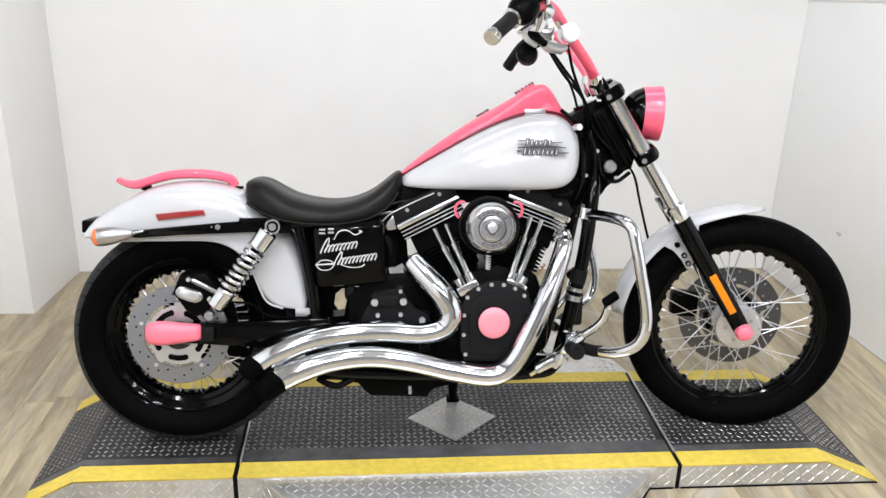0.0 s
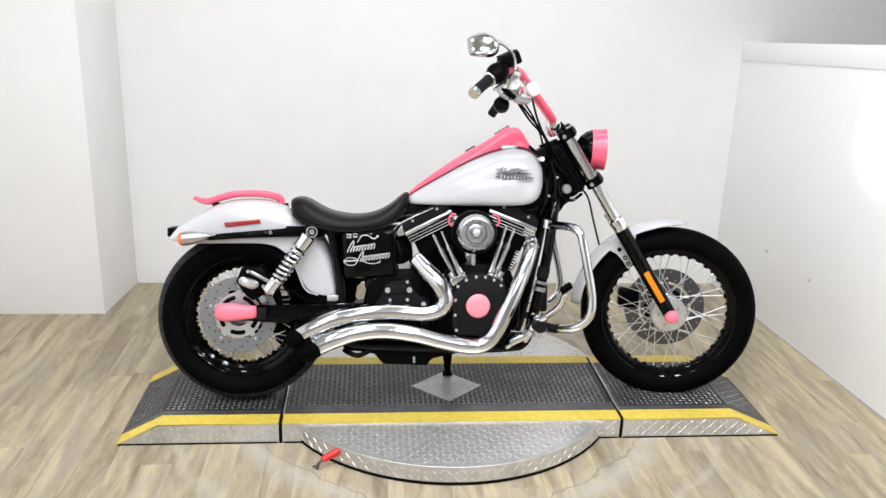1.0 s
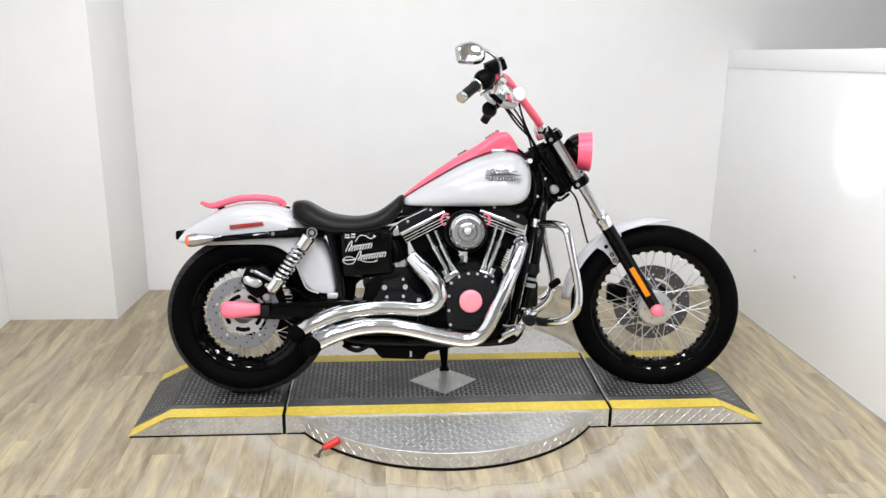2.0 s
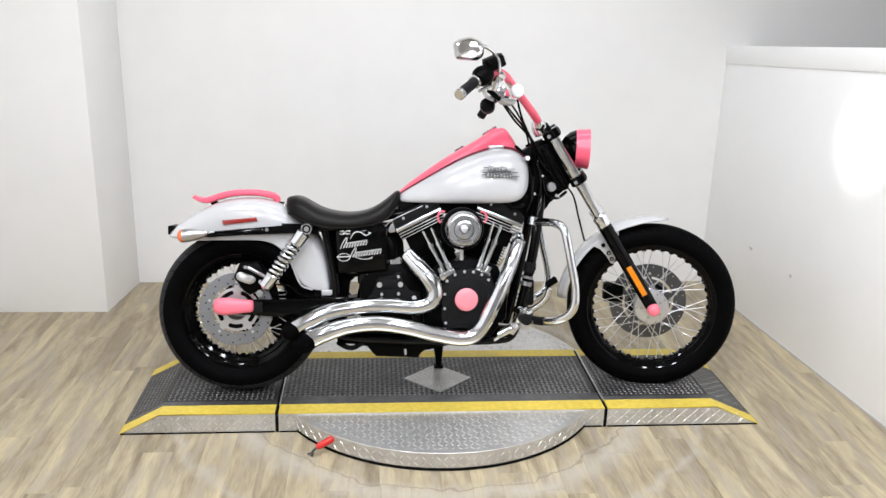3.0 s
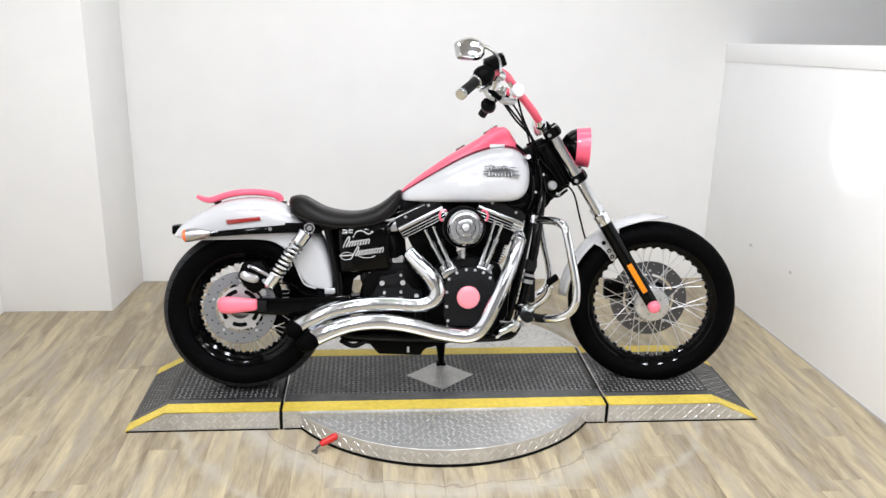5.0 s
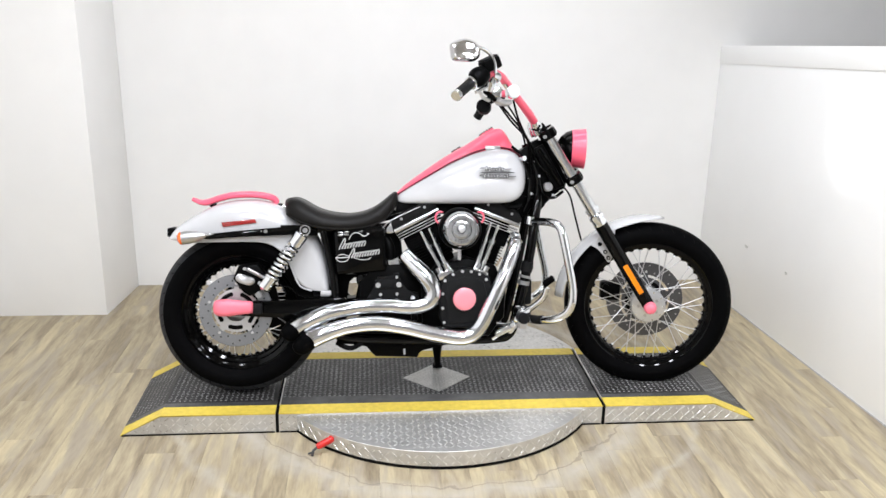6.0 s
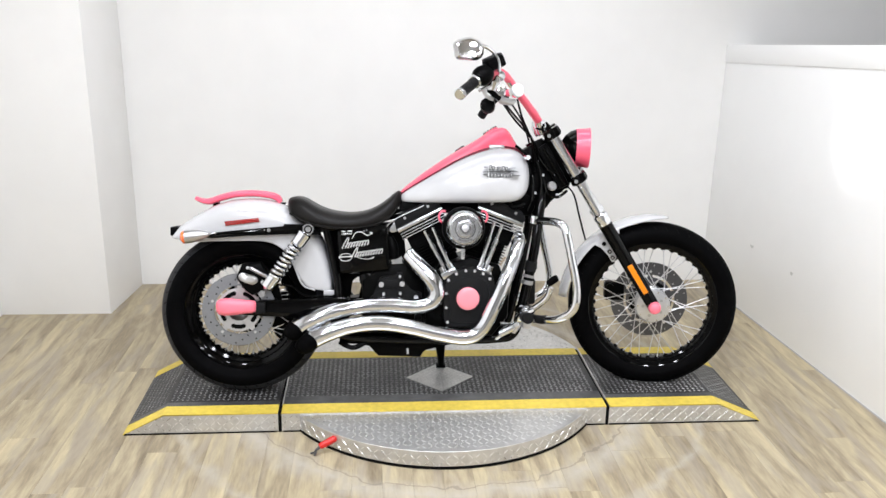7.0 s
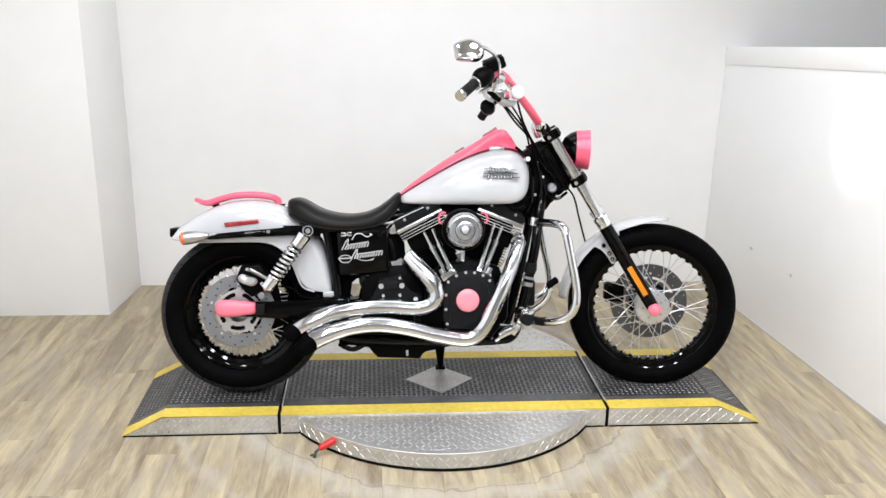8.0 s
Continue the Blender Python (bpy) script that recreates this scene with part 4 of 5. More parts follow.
    (0.04, 0.160, 0.746, 0.066, 0.930, 0.966), (0.09, 0.166, 0.747, 0.068, 0.950, 0.997), (0.135, 0.168, 0.748, 0.068, 0.962, 1.026), (0.175, 0.167, 0.749, 0.066, 0.966, 1.044), (0.205, 0.163, 0.751, 0.064, 0.965, 1.044),
    (0.235, 0.154, 0.757, 0.060, 0.957, 0.992), (0.262, 0.138, 0.775, 0.050, 0.940, 0.948), (0.280, 0.110, 0.808, 0.036, 0.912, 0.916), (0.288, 0.070, 0.845, 0.020, 0.882, 0.884)]


def tank_side(x, w, zb, ws, zs, zt):
    """Half outline from the tunnel round the side up to the seam."""
    h = zs - zb
    return [(0.25 * w, zb + min(0.03, 0.3 * h)), (0.62 * w, zb + 0.008), (0.84 * w, zb), (0.95 * w, zb + 0.05 * h), (1.0 * w, zb + 0.18 * h), (1.0 * w, zb + 0.36 * h), (0.965 * w, zb + 0.55 * h),
            (0.89 * w, zb + 0.72 * h), (0.76 * w, zb + 0.87 * h), (max(ws * 1.25, 0.58 * w), zb + 0.955 * h), (ws, zs)]


bm = BM()
rings = []
for s in ST:
    half_pts = tank_side(*s)
    rings.append([(s[0], -y, z) for y, z in half_pts] + [(s[0], y, z) for y, z in half_pts[::-1]])
loft(bm, rings, closed=True)
tank = part("fuel_tank", bm, WHITE, moto, "white pearl fuel tank", 50)
tank.location = (0, 0, -0.008)
tank.modifiers.new("round", "SUBSURF").levels = 1
tank.modifiers["round"].render_levels = 2
bm = BM()
rings = []
for x, w, zb, ws, zs, zt in ST[:-1]:
    d = zt - zs
    prof = [(1.12, -0.006), (1.0, 0.004), (0.82, 0.004 + d * 0.38), (0.55, 0.003 + d * 0.78), (0.25, 0.003 + d * 0.97), (0, 0.003 + d)]
    ring = [(x, -ws * k, zs + q) for k, q in prof] + [(x, ws * k, zs + q) for k, q in prof[-2::-1]]
    rings.append(ring)
loft(bm, rings, closed=False)
top = part("tank_top_panel", bm, PINK, tank, "glossy pink tank top panel", 50)
top.modifiers.new("round", "SUBSURF").levels = 1
top.modifiers["round"].render_levels = 2
for side in (-1, 1):
    part("pinstripe", tube(BM(), smooth_path([(x, side * ws * 1.10, zs + 0.0) for x, w, zb, ws, zs, zt in ST[:-1]], 4), 0.0042, 8), MAROON, tank, "dark maroon pinstripe")
for x, z, r in ((0.026, 0.952, 0.020), (0.146, 1.026, 0.032)):
    ax = Vector((-0.52, 0.1, 0.85))
    cap = part("filler_cap", lathe(BM(), [(0, 0.012), (r * 0.7, 0.011), (r * 0.92, 0.008), (r, 0.003), (r, -0.012), (0, -0.012)], (x, 0.02, z), ax, 28), PINK, tank, "tank cap with toothed rim")
    for k in range(14):
        a = 2 * math.pi * k / 14
        u = ax.normalized().orthogonal().normalized()
        v = ax.normalized().cross(u)
        bolt_bm = BM()
        bolt(bolt_bm, Vector((x, 0.02, z)) + (u * math.cos(a) + v * math.sin(a)) * r * 0.88, ax, 0.003, 0.013, 5)
        part("cap_tooth", bolt_bm, BADGE_DARK, cap)
part("seam_badge", box(BM(), 0.125, 0.185, -0.079, -0.070, 0.955, 0.974, 0.003), AGED_CHROME, tank, "small chrome plate")
part("front_vent_hose", tube(BM(), smooth_path([(0.232, -0.065, 0.972), (0.252, -0.075, 0.955), (0.272, -0.078, 0.940), (0.292, -0.07, 0.918)], 4), 0.0055, 8), BLACK, tank)
part("tank_bolt", rod(BM(), (0.262, -0.115, 0.925), (0.270, -0.135, 0.925), 0.009), CHROME, tank)
part("petcock", tube(BM(), [(0.20, -0.10, 0.752), (0.215, -0.11, 0.735), (0.25, -0.115, 0.738), (0.262, -0.115, 0.748)], 0.009, 8), BLACK, tank)
# badge drawn as plain bars
badge = part("badge", prism(BM(), [(0.092, 0.8690), (0.120, 0.8715), (0.190, 0.8735), (0.226, 0.8700), (0.226, 0.8675), (0.190, 0.8690), (0.120, 0.8670), (0.092, 0.8665)], -0.1725, -0.164, 0.0006), BADGE_DARK, tank, "dark winged badge on the tank side")
for z, x0, n, tall in ((0.8735, 0.112, 6, 0.017), (0.8475, 0.106, 8, 0.018)):
    for k in range(n):
        xa, h = x0 + 0.0124 * k, tall * (1.15 if k == 0 else (0.82, 1.0, 0.86)[k % 3])
        part("badge_bar", prism(BM(), [(xa, z), (xa + 0.0088, z + 0.0004), (xa + 0.0088 + h * 0.18, z + h), (xa + h * 0.18, z + h)], -0.1735, -0.164, 0.0006), BADGE_DARK, badge)
        part("badge_inlay", prism(BM(), [(xa + 0.003, z + 0.003), (xa + 0.006, z + 0.003), (xa + 0.006 + h * 0.1, z + h - 0.003), (xa + 0.003 + h * 0.1, z + h - 0.003)], -0.1742, -0.1720, 0.0), SILVER_INK, badge)
for x0, x1, z in ((0.094, 0.112, 0.884), (0.186, 0.214, 0.881), (0.092, 0.106, 0.857), (0.204, 0.232, 0.853)):
    part("badge_wing", prism(BM(), [(x0, z), (x1, z + 0.001), (x1, z + 0.0035), (x0, z + 0.0025)], -0.1725, -0.160, 0.0005), BADGE_DARK, badge)

# ---------------------------------------------------------------- seat
SEAT = [(-0.650, 0.748, 0.712, 0.075), (-0.638, 0.760, 0.688, 0.112), (-0.602, 0.765, 0.664, 0.134), (-0.565, 0.745, 0.650, 0.146), (-0.520, 0.716, 0.642, 0.154), (-0.465, 0.702, 0.637, 0.156), (-0.396, 0.695, 0.637, 0.145),
        (-0.330, 0.710, 0.643, 0.124), (-0.285, 0.736, 0.657, 0.108), (-0.250, 0.766, 0.682, 0.093), (-0.225, 0.788, 0.716, 0.075), (-0.210, 0.784, 0.740, 0.050)]
bm = BM()
rings = []
for x, zt, zb, w in SEAT:
    h = zt - zb
    half_pts = [(0.0, zb + 0.01), (0.6 * w, zb + 0.004), (0.88 * w, zb), (0.99 * w, zb + 0.12 * h), (1.0 * w, zb + 0.38 * h), (0.95 * w, zb + 0.68 * h), (0.80 * w, zb + 0.90 * h), (0.55 * w, zb + 0.985 * h), (0.25 * w, zb + 0.975 * h)]
    rings.append([(x, -y, z) for y, z in half_pts] + [(x, 0, zb + 0.96 * h)] + [(x, y, z) for y, z in half_pts[:0:-1]])
loft(bm, rings)
seat = part("seat", bm, LEATHER, moto, "black vinyl solo saddle", 60)
seat.modifiers.new("round", "SUBSURF").levels = 1
seat.modifiers["round"].render_levels = 2
part("seat_welt", tube(BM(), smooth_path([(x, -0.99 * w, zb + 0.13 * (zt - zb)) for x, zt, zb, w in SEAT[1:-1]], 4), 0.0035, 6), LEATHER, seat)

# ---------------------------------------------------------------- rear fender
FEND = [((-1.082, 0.606), (-1.066, 0.598)), ((-1.066, 0.640), (-1.035, 0.592)), ((-1.018, 0.677), (-0.99, 0.590)), ((-0.945, 0.719), (-0.925, 0.592)), ((-0.88, 0.745), (-0.868, 0.593)), ((-0.775, 0.756), (-0.744, 0.593)),
        ((-0.69, 0.742), (-0.690, 0.580)), ((-0.625, 0.708), (-0.642, 0.540)), ((-0.555, 0.655), (-0.618, 0.482)), ((-0.505, 0.585), (-0.590, 0.422)), ((-0.482, 0.505), (-0.545, 0.402)), ((-0.474, 0.406), (-0.498, 0.400))]
SEC = [(0.0, 1.0), (0.22, 1.03), (0.45, 1.04), (0.68, 1.0), (0.84, 0.90), (0.935, 0.72), (0.985, 0.42), (1.0, 0.0)]
bm = BM()
rings = []
for (rx, rz), (lx, lz) in FEND:
    pts = [Vector((lx + (rx - lx) * f, -0.100 * y, lz + (rz - lz) * f)) for f, y in SEC]
    rings.append(pts + [Vector((p.x, -p.y, p.z)) for p in pts[-2::-1]])
loft(bm, rings, closed=False)
fender = part("rear_fender", bm, WHITE, moto, "white pearl rear fender", 60)
md = fender.modifiers.new("round", "SUBSURF")
md.levels, md.render_levels = 1, 2
fender.modifiers.new("thick", "SOLIDIFY").thickness = 0.003
part("fender_lip", tube(BM(), smooth_path([(l[0], -0.100, l[1]) for r, l in FEND[1:-1]], 4), 0.0032, 6), WHITE, fender)
for y in (-0.128, 0.116):
    strut = plate("fender_strut", [(-0.985, 0.608), (-0.975, 0.618), (-0.80, 0.636), (-0.616, 0.653), (-0.545, 0.660), (-0.520, 0.650), (-0.520, 0.615), (-0.616, 0.620), (-0.80, 0.612), (-0.925, 0.602)], y, y + 0.014, GLOSS, moto, "gloss black fender strut", 0.003)
    bm = BM()
    bolt(bm, (-0.714, y, 0.634), (0, -1, 0), 0.008, 0.005, 6)
    bolt(bm, (-0.730, y, 0.634), (0, -1, 0), 0.003, 0.003, 6)
    part("strut_bolt", bm, CHROME, strut)
part("reflector", prism(BM(), [(-0.882, 0.665), (-0.756, 0.679), (-0.750, 0.664), (-0.876, 0.648)], -0.110, -0.098, 0.002), RED_LENS, fender, "red side reflector")
tail = part("tail_bracket", box(BM(), -1.094, -1.066, -0.055, 0.055, 0.606, 0.640, 0.004), BLACK, moto, "black tail bracket")
for y in (-0.165, 0.165):
    sg = part("turn_signal", lathe(BM(), [(0.0245, -0.012), (0.0245, 0.008), (0.022, 0.03), (0.015, 0.055), (0.007, 0.075), (0, 0.079)], (-1.003, y, 0.611), (1, 0, 0.13), 28), AGED_CHROME, moto, "chrome bullet turn signal")
    part("signal_lens", lathe(BM(), [(0.0240, -0.012), (0.0225, -0.021), (0.014, -0.028), (0, -0.030), ], (-1.003, y, 0.611), (1, 0, 0.13), 28), ORANGE_LENS, sg, "orange signal lens")
    part("signal_stem", rod(BM(), (-0.965, y, 0.616), (-0.955, y * 0.72, 0.617), 0.008), CHROME, sg)
    part("signal_tip", rod(BM(), (-0.93, y, 0.620), (-0.905, y * 0.9, 0.624), 0.0045, 0.003), CHROME, sg)
# pink rail over the fender
bm = BM()
rings = []
RAIL = smooth_path([(-1.006, 0, 0.750), (-0.978, 0, 0.739), (-0.950, 0, 0.738), (-0.905, 0, 0.753), (-0.850, 0, 0.766), (-0.775, 0, 0.769), (-0.715, 0, 0.761), (-0.692, 0, 0.750), (-0.682, 0, 0.735)], 5)
for i, p in enumerate(RAIL):
    t = (RAIL[min(i + 1, len(RAIL) - 1)] - RAIL[max(i - 1, 0)]).normalized()
    nrm = Vector((-t.z, 0, t.x))
    k = i / (len(RAIL) - 1)
    hw, hh = 0.020 + 0.016 * math.sin(math.pi * min(1, k * 1.1)), 0.0132 * (0.55 + 0.45 * min(1, 4 * k, 6 * (1 - k) + 0.3))
    rings.append([p + Vector((0, math.copysign(abs(math.cos(a)) ** 0.7, math.cos(a)) * hw, 0)) + nrm * math.copysign(abs(math.sin(a)) ** 0.7, math.sin(a)) * hh for a in arc(17, 0, 2 * math.pi)[:-1]])
loft(bm, rings)
rail = part("fender_rail", bm, PINK, moto, "pink rail over the rear fender")
for x, z in ((-0.930, 0.731), (-0.676, 0.731)):
    part("rail_foot", box(BM(), x - 0.012, x + 0.014, -0.012, 0.012, z - 0.010, z + 0.004, 0.003), BLACK, rail)
part("seat_tab", box(BM(), -0.672, -0.63, -0.012, 0.012, 0.716, 0.722, 0.002, Matrix.Translation((-0.65, 0, 0.72)) @ Matrix.Rotation(0.5, 4, "Y") @ Matrix.Translation((0.65, 0, -0.72))), CHROME, moto)

# ---------------------------------------------------------------- rear suspension
plate("belt_guard", [(-0.726, 0.345), (-0.56, 0.345), (-0.56, 0.190), (-0.690, 0.180), (-0.712, 0.200), (-0.730, 0.243), (-0.722, 0.285)], 0.050, 0.058, BLACK, moto, "black belt guard", 0.003)
for y in (-0.13, 0.10):
    plate("swingarm", [(-0.900, 0.335), (-0.880, 0.365), (-0.70, 0.368), (-0.42, 0.380), (-0.39, 0.34), (-0.42, 0.285), (-0.70, 0.305), (-0.88, 0.315)], y, y + 0.03, GLOSS, moto, "gloss black swingarm", 0.006)
bm = BM()
rings = []
for x, hz, y0, y1 in ((-0.909, 0.010, -0.140, -0.154), (-0.905, 0.021, -0.134, -0.168), (-0.894, 0.0295, -0.131, -0.178), (-0.872, 0.0330, -0.131, -0.182), (-0.845, 0.0315, -0.131, -0.180), (-0.80, 0.0260, -0.131, -0.173), (-0.774, 0.0235, -0.131, -0.168), (-0.764, 0.021, -0.131, -0.162), (-0.761, 0.014, -0.133, -0.155)):
    cy = (y0 + y1) / 2
    rings.append([(x, cy + math.copysign(abs(math.cos(a)) ** 0.8, math.cos(a)) * (y0 - y1) / 2, 0.347 + math.copysign(abs(math.sin(a)) ** 0.8, math.sin(a)) * hz) for a in arc(25, 0, 2 * math.pi)[:-1]])
loft(bm, rings)
part("axle_cover", bm, PINK_PLASTIC, moto, "pink rear axle cover", 50)
for side in (-1, 1):
    s0, s1 = Vector((-0.564, 0.153 * side, 0.640)), Vector((-0.737, 0.153 * side, 0.396))
    d = (s1 - s0).normalized()
    shock = part("shock_absorber", tube(BM(), [s0 + d * 0.018, s0 + d * 0.022, s0 + d * 0.070, s0 + d * 0.076], 0.026, 22, True, [0.020, 0.0265, 0.0265, 0.022]), CHROME, moto, "chrome shock absorber")
    part("top_eye", lathe(BM(), [(0.0, -0.022), (0.010, -0.022), (0.012, -0.018), (0.020, -0.018), (0.022, -0.014), (0.022, 0.016), (0, 0.016)], s0, "y", 24), CHROME, shock)
    part("eye_bush", lathe(BM(), [(0.0105, -0.0195), (0.0155, -0.0195), (0.0155, -0.017), (0.0105, -0.017)], s0, "y", 20, True), BLACK, shock, "black rubber bush")
    part("lower_can", tube(BM(), [s0 + d * 0.215, s0 + d * 0.219, s0 + d * 0.268, s0 + d * 0.275], 0.026, 22, True, [0.022, 0.0265, 0.0255, 0.019]), CHROME, shock)
    part("damper_rod", rod(BM(), s0 + d * 0.07, s0 + d * 0.22, 0.013), BLACK, shock)
    u = d.orthogonal().normalized()
    w = d.cross(u)
    coil = []
    turns = 8
    for k in range(turns * 16 + 1):
        a = 2 * math.pi * k / 16
        coil.append(s0 + d * (0.074 + (0.146) * k / (turns * 16)) + (u * math.cos(a) + w * math.sin(a)) * 0.0235)
    part("spring", tube(BM(), coil, 0.0064, 8), CHROME_SOFT, shock, "chrome coil spring")
    part("bottom_eye", lathe(BM(), [(0.0, -0.018), (0.009, -0.018), (0.010, -0.012), (0.0125, -0.012), (0.0125, 0.012), (0, 0.012)], s1, "y", 18), SATIN, shock)
cal = plate("rear_caliper", [(-0.815, 0.505), (-0.745, 0.512), (-0.715, 0.470), (-0.735, 0.405), (-0.775, 0.388), (-0.80, 0.405), (-0.835, 0.455)], -0.150, -0.075, BLACK, moto, "black rear brake caliper", 0.010)
BEAN = smooth_path([(-0.824, 0, 0.466), (-0.810, 0, 0.476), (-0.784, 0, 0.468), (-0.759, 0, 0.459), (-0.753, 0, 0.443), (-0.772, 0, 0.431), (-0.801, 0, 0.440), (-0.821, 0, 0.450), (-0.824, 0, 0.466)], 4)[:-1]
plate("caliper_plate", [(p.x, p.z) for p in BEAN], -0.160, -0.148, SATIN, cal, "grey rim of the caliper cover", 0.003)
plate("caliper_insert", [(-0.788 + (p.x + 0.788) * 0.74, 0.454 + (p.z - 0.454) * 0.66) for p in BEAN], -0.1625, -0.158, ZINC, cal, "bright kidney-shaped caliper insert", 0.001)
plate("caliper_bracket", [(-0.775, 0.375), (-0.765, 0.49), (-0.715, 0.475), (-0.680, 0.41), (-0.670, 0.365)], -0.094, -0.080, BLACK, moto, "black caliper bracket", 0.004)
part("axle_adjuster", box(BM(), -0.764, -0.728, -0.150, -0.131, 0.320, 0.362, 0.003), WRINKLE, moto, "dark grey axle adjuster block")
for x, z, r in ((-0.790, 0.494, 0.006), (-0.735, 0.440, 0.007)):
    bm = BM()
    bolt(bm, (x, -0.150, z), (0, -1, 0), r, 0.008, 12)
    part("caliper_bolt", bm, ZINC, cal)
plate("fender_tab", [(-0.511, 0.402), (-0.464, 0.404), (-0.464, 0.389), (-0.477, 0.386), (-0.483, 0.374), (-0.511, 0.374)], -0.106, -0.096, ZINC, moto, "bright mounting tab", 0.002)
part("caliper_bridge", tube(BM(), [(-0.784, -0.150, 0.494), (-0.780, -0.152, 0.492), (-0.726, -0.152, 0.463), (-0.720, -0.150, 0.459)], 0.007, 10, True, [0.004, 0.007, 0.007, 0.004]), SATIN, cal, "bright caliper bridge")
part("brake_line", tube(BM(), smooth_path([(-0.745, -0.14, 0.47), (-0.69, -0.13, 0.43), (-0.63, -0.125, 0.42), (-0.58, -0.12, 0.385), (-0.47, -0.12, 0.38)], 6), 0.0035, 6), BLACK, moto)

# ---------------------------------------------------------------- frame and tins
for y in (-0.105, 0.105):
    part("frame_downtube", tube(BM(), smooth_path([(0.345, y * 0.35, 0.80), (0.326, y * 0.8, 0.70), (0.303, y, 0.55), (0.257, y, 0.33), (0.226, y, 0.232), (0.16, y, 0.212), (0.0, y, 0.208), (-0.25, y, 0.212), (-0.44, y, 0.23), (-0.47, y, 0.30)], 6), 0.0195, 16), GLOSS, moto, "black frame tube")
    part("seat_rail", tube(BM(), smooth_path([(0.30, y * 0.3, 0.90), (0.1, y * 0.3, 0.75), (-0.20, y * 0.35, 0.70), (-0.36, y * 0.6, 0.66), (-0.44, y, 0.648), (-0.56, y, 0.640), (-0.66, y, 0.640)], 5), 0.017, 12), GLOSS, moto, "black frame rail")
    part("seat_post", tube(BM(), smooth_path([(-0.50, y, 0.645), (-0.478, y, 0.55), (-0.455, y, 0.42), (-0.45, y, 0.25)], 4), 0.018, 12), GLOSS, moto, "black frame post")
for k, (z0, z1) in enumerate(((0.515, 0.475), (0.462, 0.452), (0.440, 0.425))):
    xa, xb = 0.251 + (z0 - 0.30) * 0.205, 0.251 + (z1 - 0.30) * 0.205
    part("frame_clamp", rod(BM(), (xa, -0.106, z0), (xb, -0.106, z1), 0.0235), WRINKLE if k == 0 else SATIN, moto, "grey clamp on the frame")
part("voltage_regulator", box(BM(), 0.292, 0.324, -0.050, 0.050, 0.335, 0.440, 0.010), WRINKLE, moto, "black regulator box")
cover = plate("side_cover", [(-0.460, 0.628), (-0.452, 0.640), (-0.275, 0.654), (-0.266, 0.645), (-0.256, 0.495), (-0.266, 0.484), (-0.440, 0.468), (-0.450, 0.478)], -0.150, -0.03, GLOSS, moto, "gloss black side cover", 0.014, 40)
bm = BM()
for x0, z0, x1, z1 in ((-0.442, 0.628, -0.425, 0.6295), (-0.418, 0.630, -0.402, 0.6315), (-0.442, 0.618, -0.425, 0.6195), (-0.418, 0.620, -0.402, 0.6215)):
    box(bm, x0, x1, -0.1525, -0.150, z0, z1 + 0.004, 0.001)
part("cover_slot", bm, SATIN, cover)
# silver script drawn as plain slanted loops, with swashes and an oval


def script_loops(x0, z0, x1, z1, n, tall):
    """A row of n leaning loops of uneven height along a rising line, like handwriting that says nothing."""
    pts = []
    for k in range(n * 10 + 1):
        f = k / (n * 10)
        h = tall[(k // 10) % len(tall)] * (0.5 - 0.5 * math.cos(2 * math.pi * (k % 10) / 10))
        x = x0 + (x1 - x0) * f + 0.42 * h - 0.0030 * math.sin(2 * math.pi * (k % 10) / 10)
        pts.append((x, -0.1512, z0 + (z1 - z0) * f + h))
    return tube(BM(), pts, 0.0021, 5)


part("script", script_loops(-0.438, 0.566, -0.345, 0.580, 9, (0.042,) + (0.020,) * 8), SILVER_INK, cover, "silver script")
part("script", script_loops(-0.402, 0.532, -0.292, 0.548, 11, (0.038,) + (0.019,) * 10), SILVER_INK, cover, "silver script")
for pts, r in (([(-0.402, 0.604), (-0.388, 0.626), (-0.366, 0.629), (-0.345, 0.617), (-0.330, 0.624), (-0.326, 0.626), (-0.334, 0.629)], 0.0016),
               ([(-0.385, 0.536), (-0.362, 0.528), (-0.335, 0.528), (-0.318, 0.536), (-0.328, 0.528)], 0.0014),
               ([(-0.450, 0.535), (-0.436, 0.546), (-0.414, 0.546), (-0.402, 0.536), (-0.412, 0.522), (-0.436, 0.520), (-0.450, 0.532)], 0.0015),
               ([(-0.452, 0.534), (-0.400, 0.537)], 0.0024)):
    part("script_swash", tube(BM(), smooth_path([(x, -0.1505, z) for x, z in pts], 4), r, 6), SILVER_INK, cover, "silver decorative swash")
for name, o in (("inner_panel", [(-0.515, 0.30), (-0.412, 0.30), (-0.412, 0.36), (-0.405, 0.43), (-0.385, 0.448), (-0.215, 0.45), (-0.190, 0.50), (-0.205, 0.66), (-0.50, 0.65)]),
                ("inner_panel", [(-0.412, 0.295), (-0.25, 0.295), (-0.25, 0.452), (-0.372, 0.448), (-0.366, 0.40), (-0.375, 0.362), (-0.412, 0.362)])):
    plate(name, o, -0.03, 0.06, BLACK, moto, "black inner panel", 0.003)
plate("backbone", [(-0.23, 0.665), (-0.16, 0.700), (0.06, 0.700), (0.20, 0.690), (0.30, 0.690), (0.33, 0.76), (0.27, 0.775), (-0.21, 0.765)], -0.05, 0.05, BLACK, moto, "black frame backbone", 0.004)
part("battery_box", box(BM(), -0.44, -0.27, -0.06, 0.13, 0.46, 0.64, 0.01), BLACK, moto, "black battery box")
for pts, r in (([(-0.262, -0.07, 0.60), (-0.245, -0.08, 0.56), (-0.25, -0.08, 0.49)], 0.022),):
    # black rubber hose
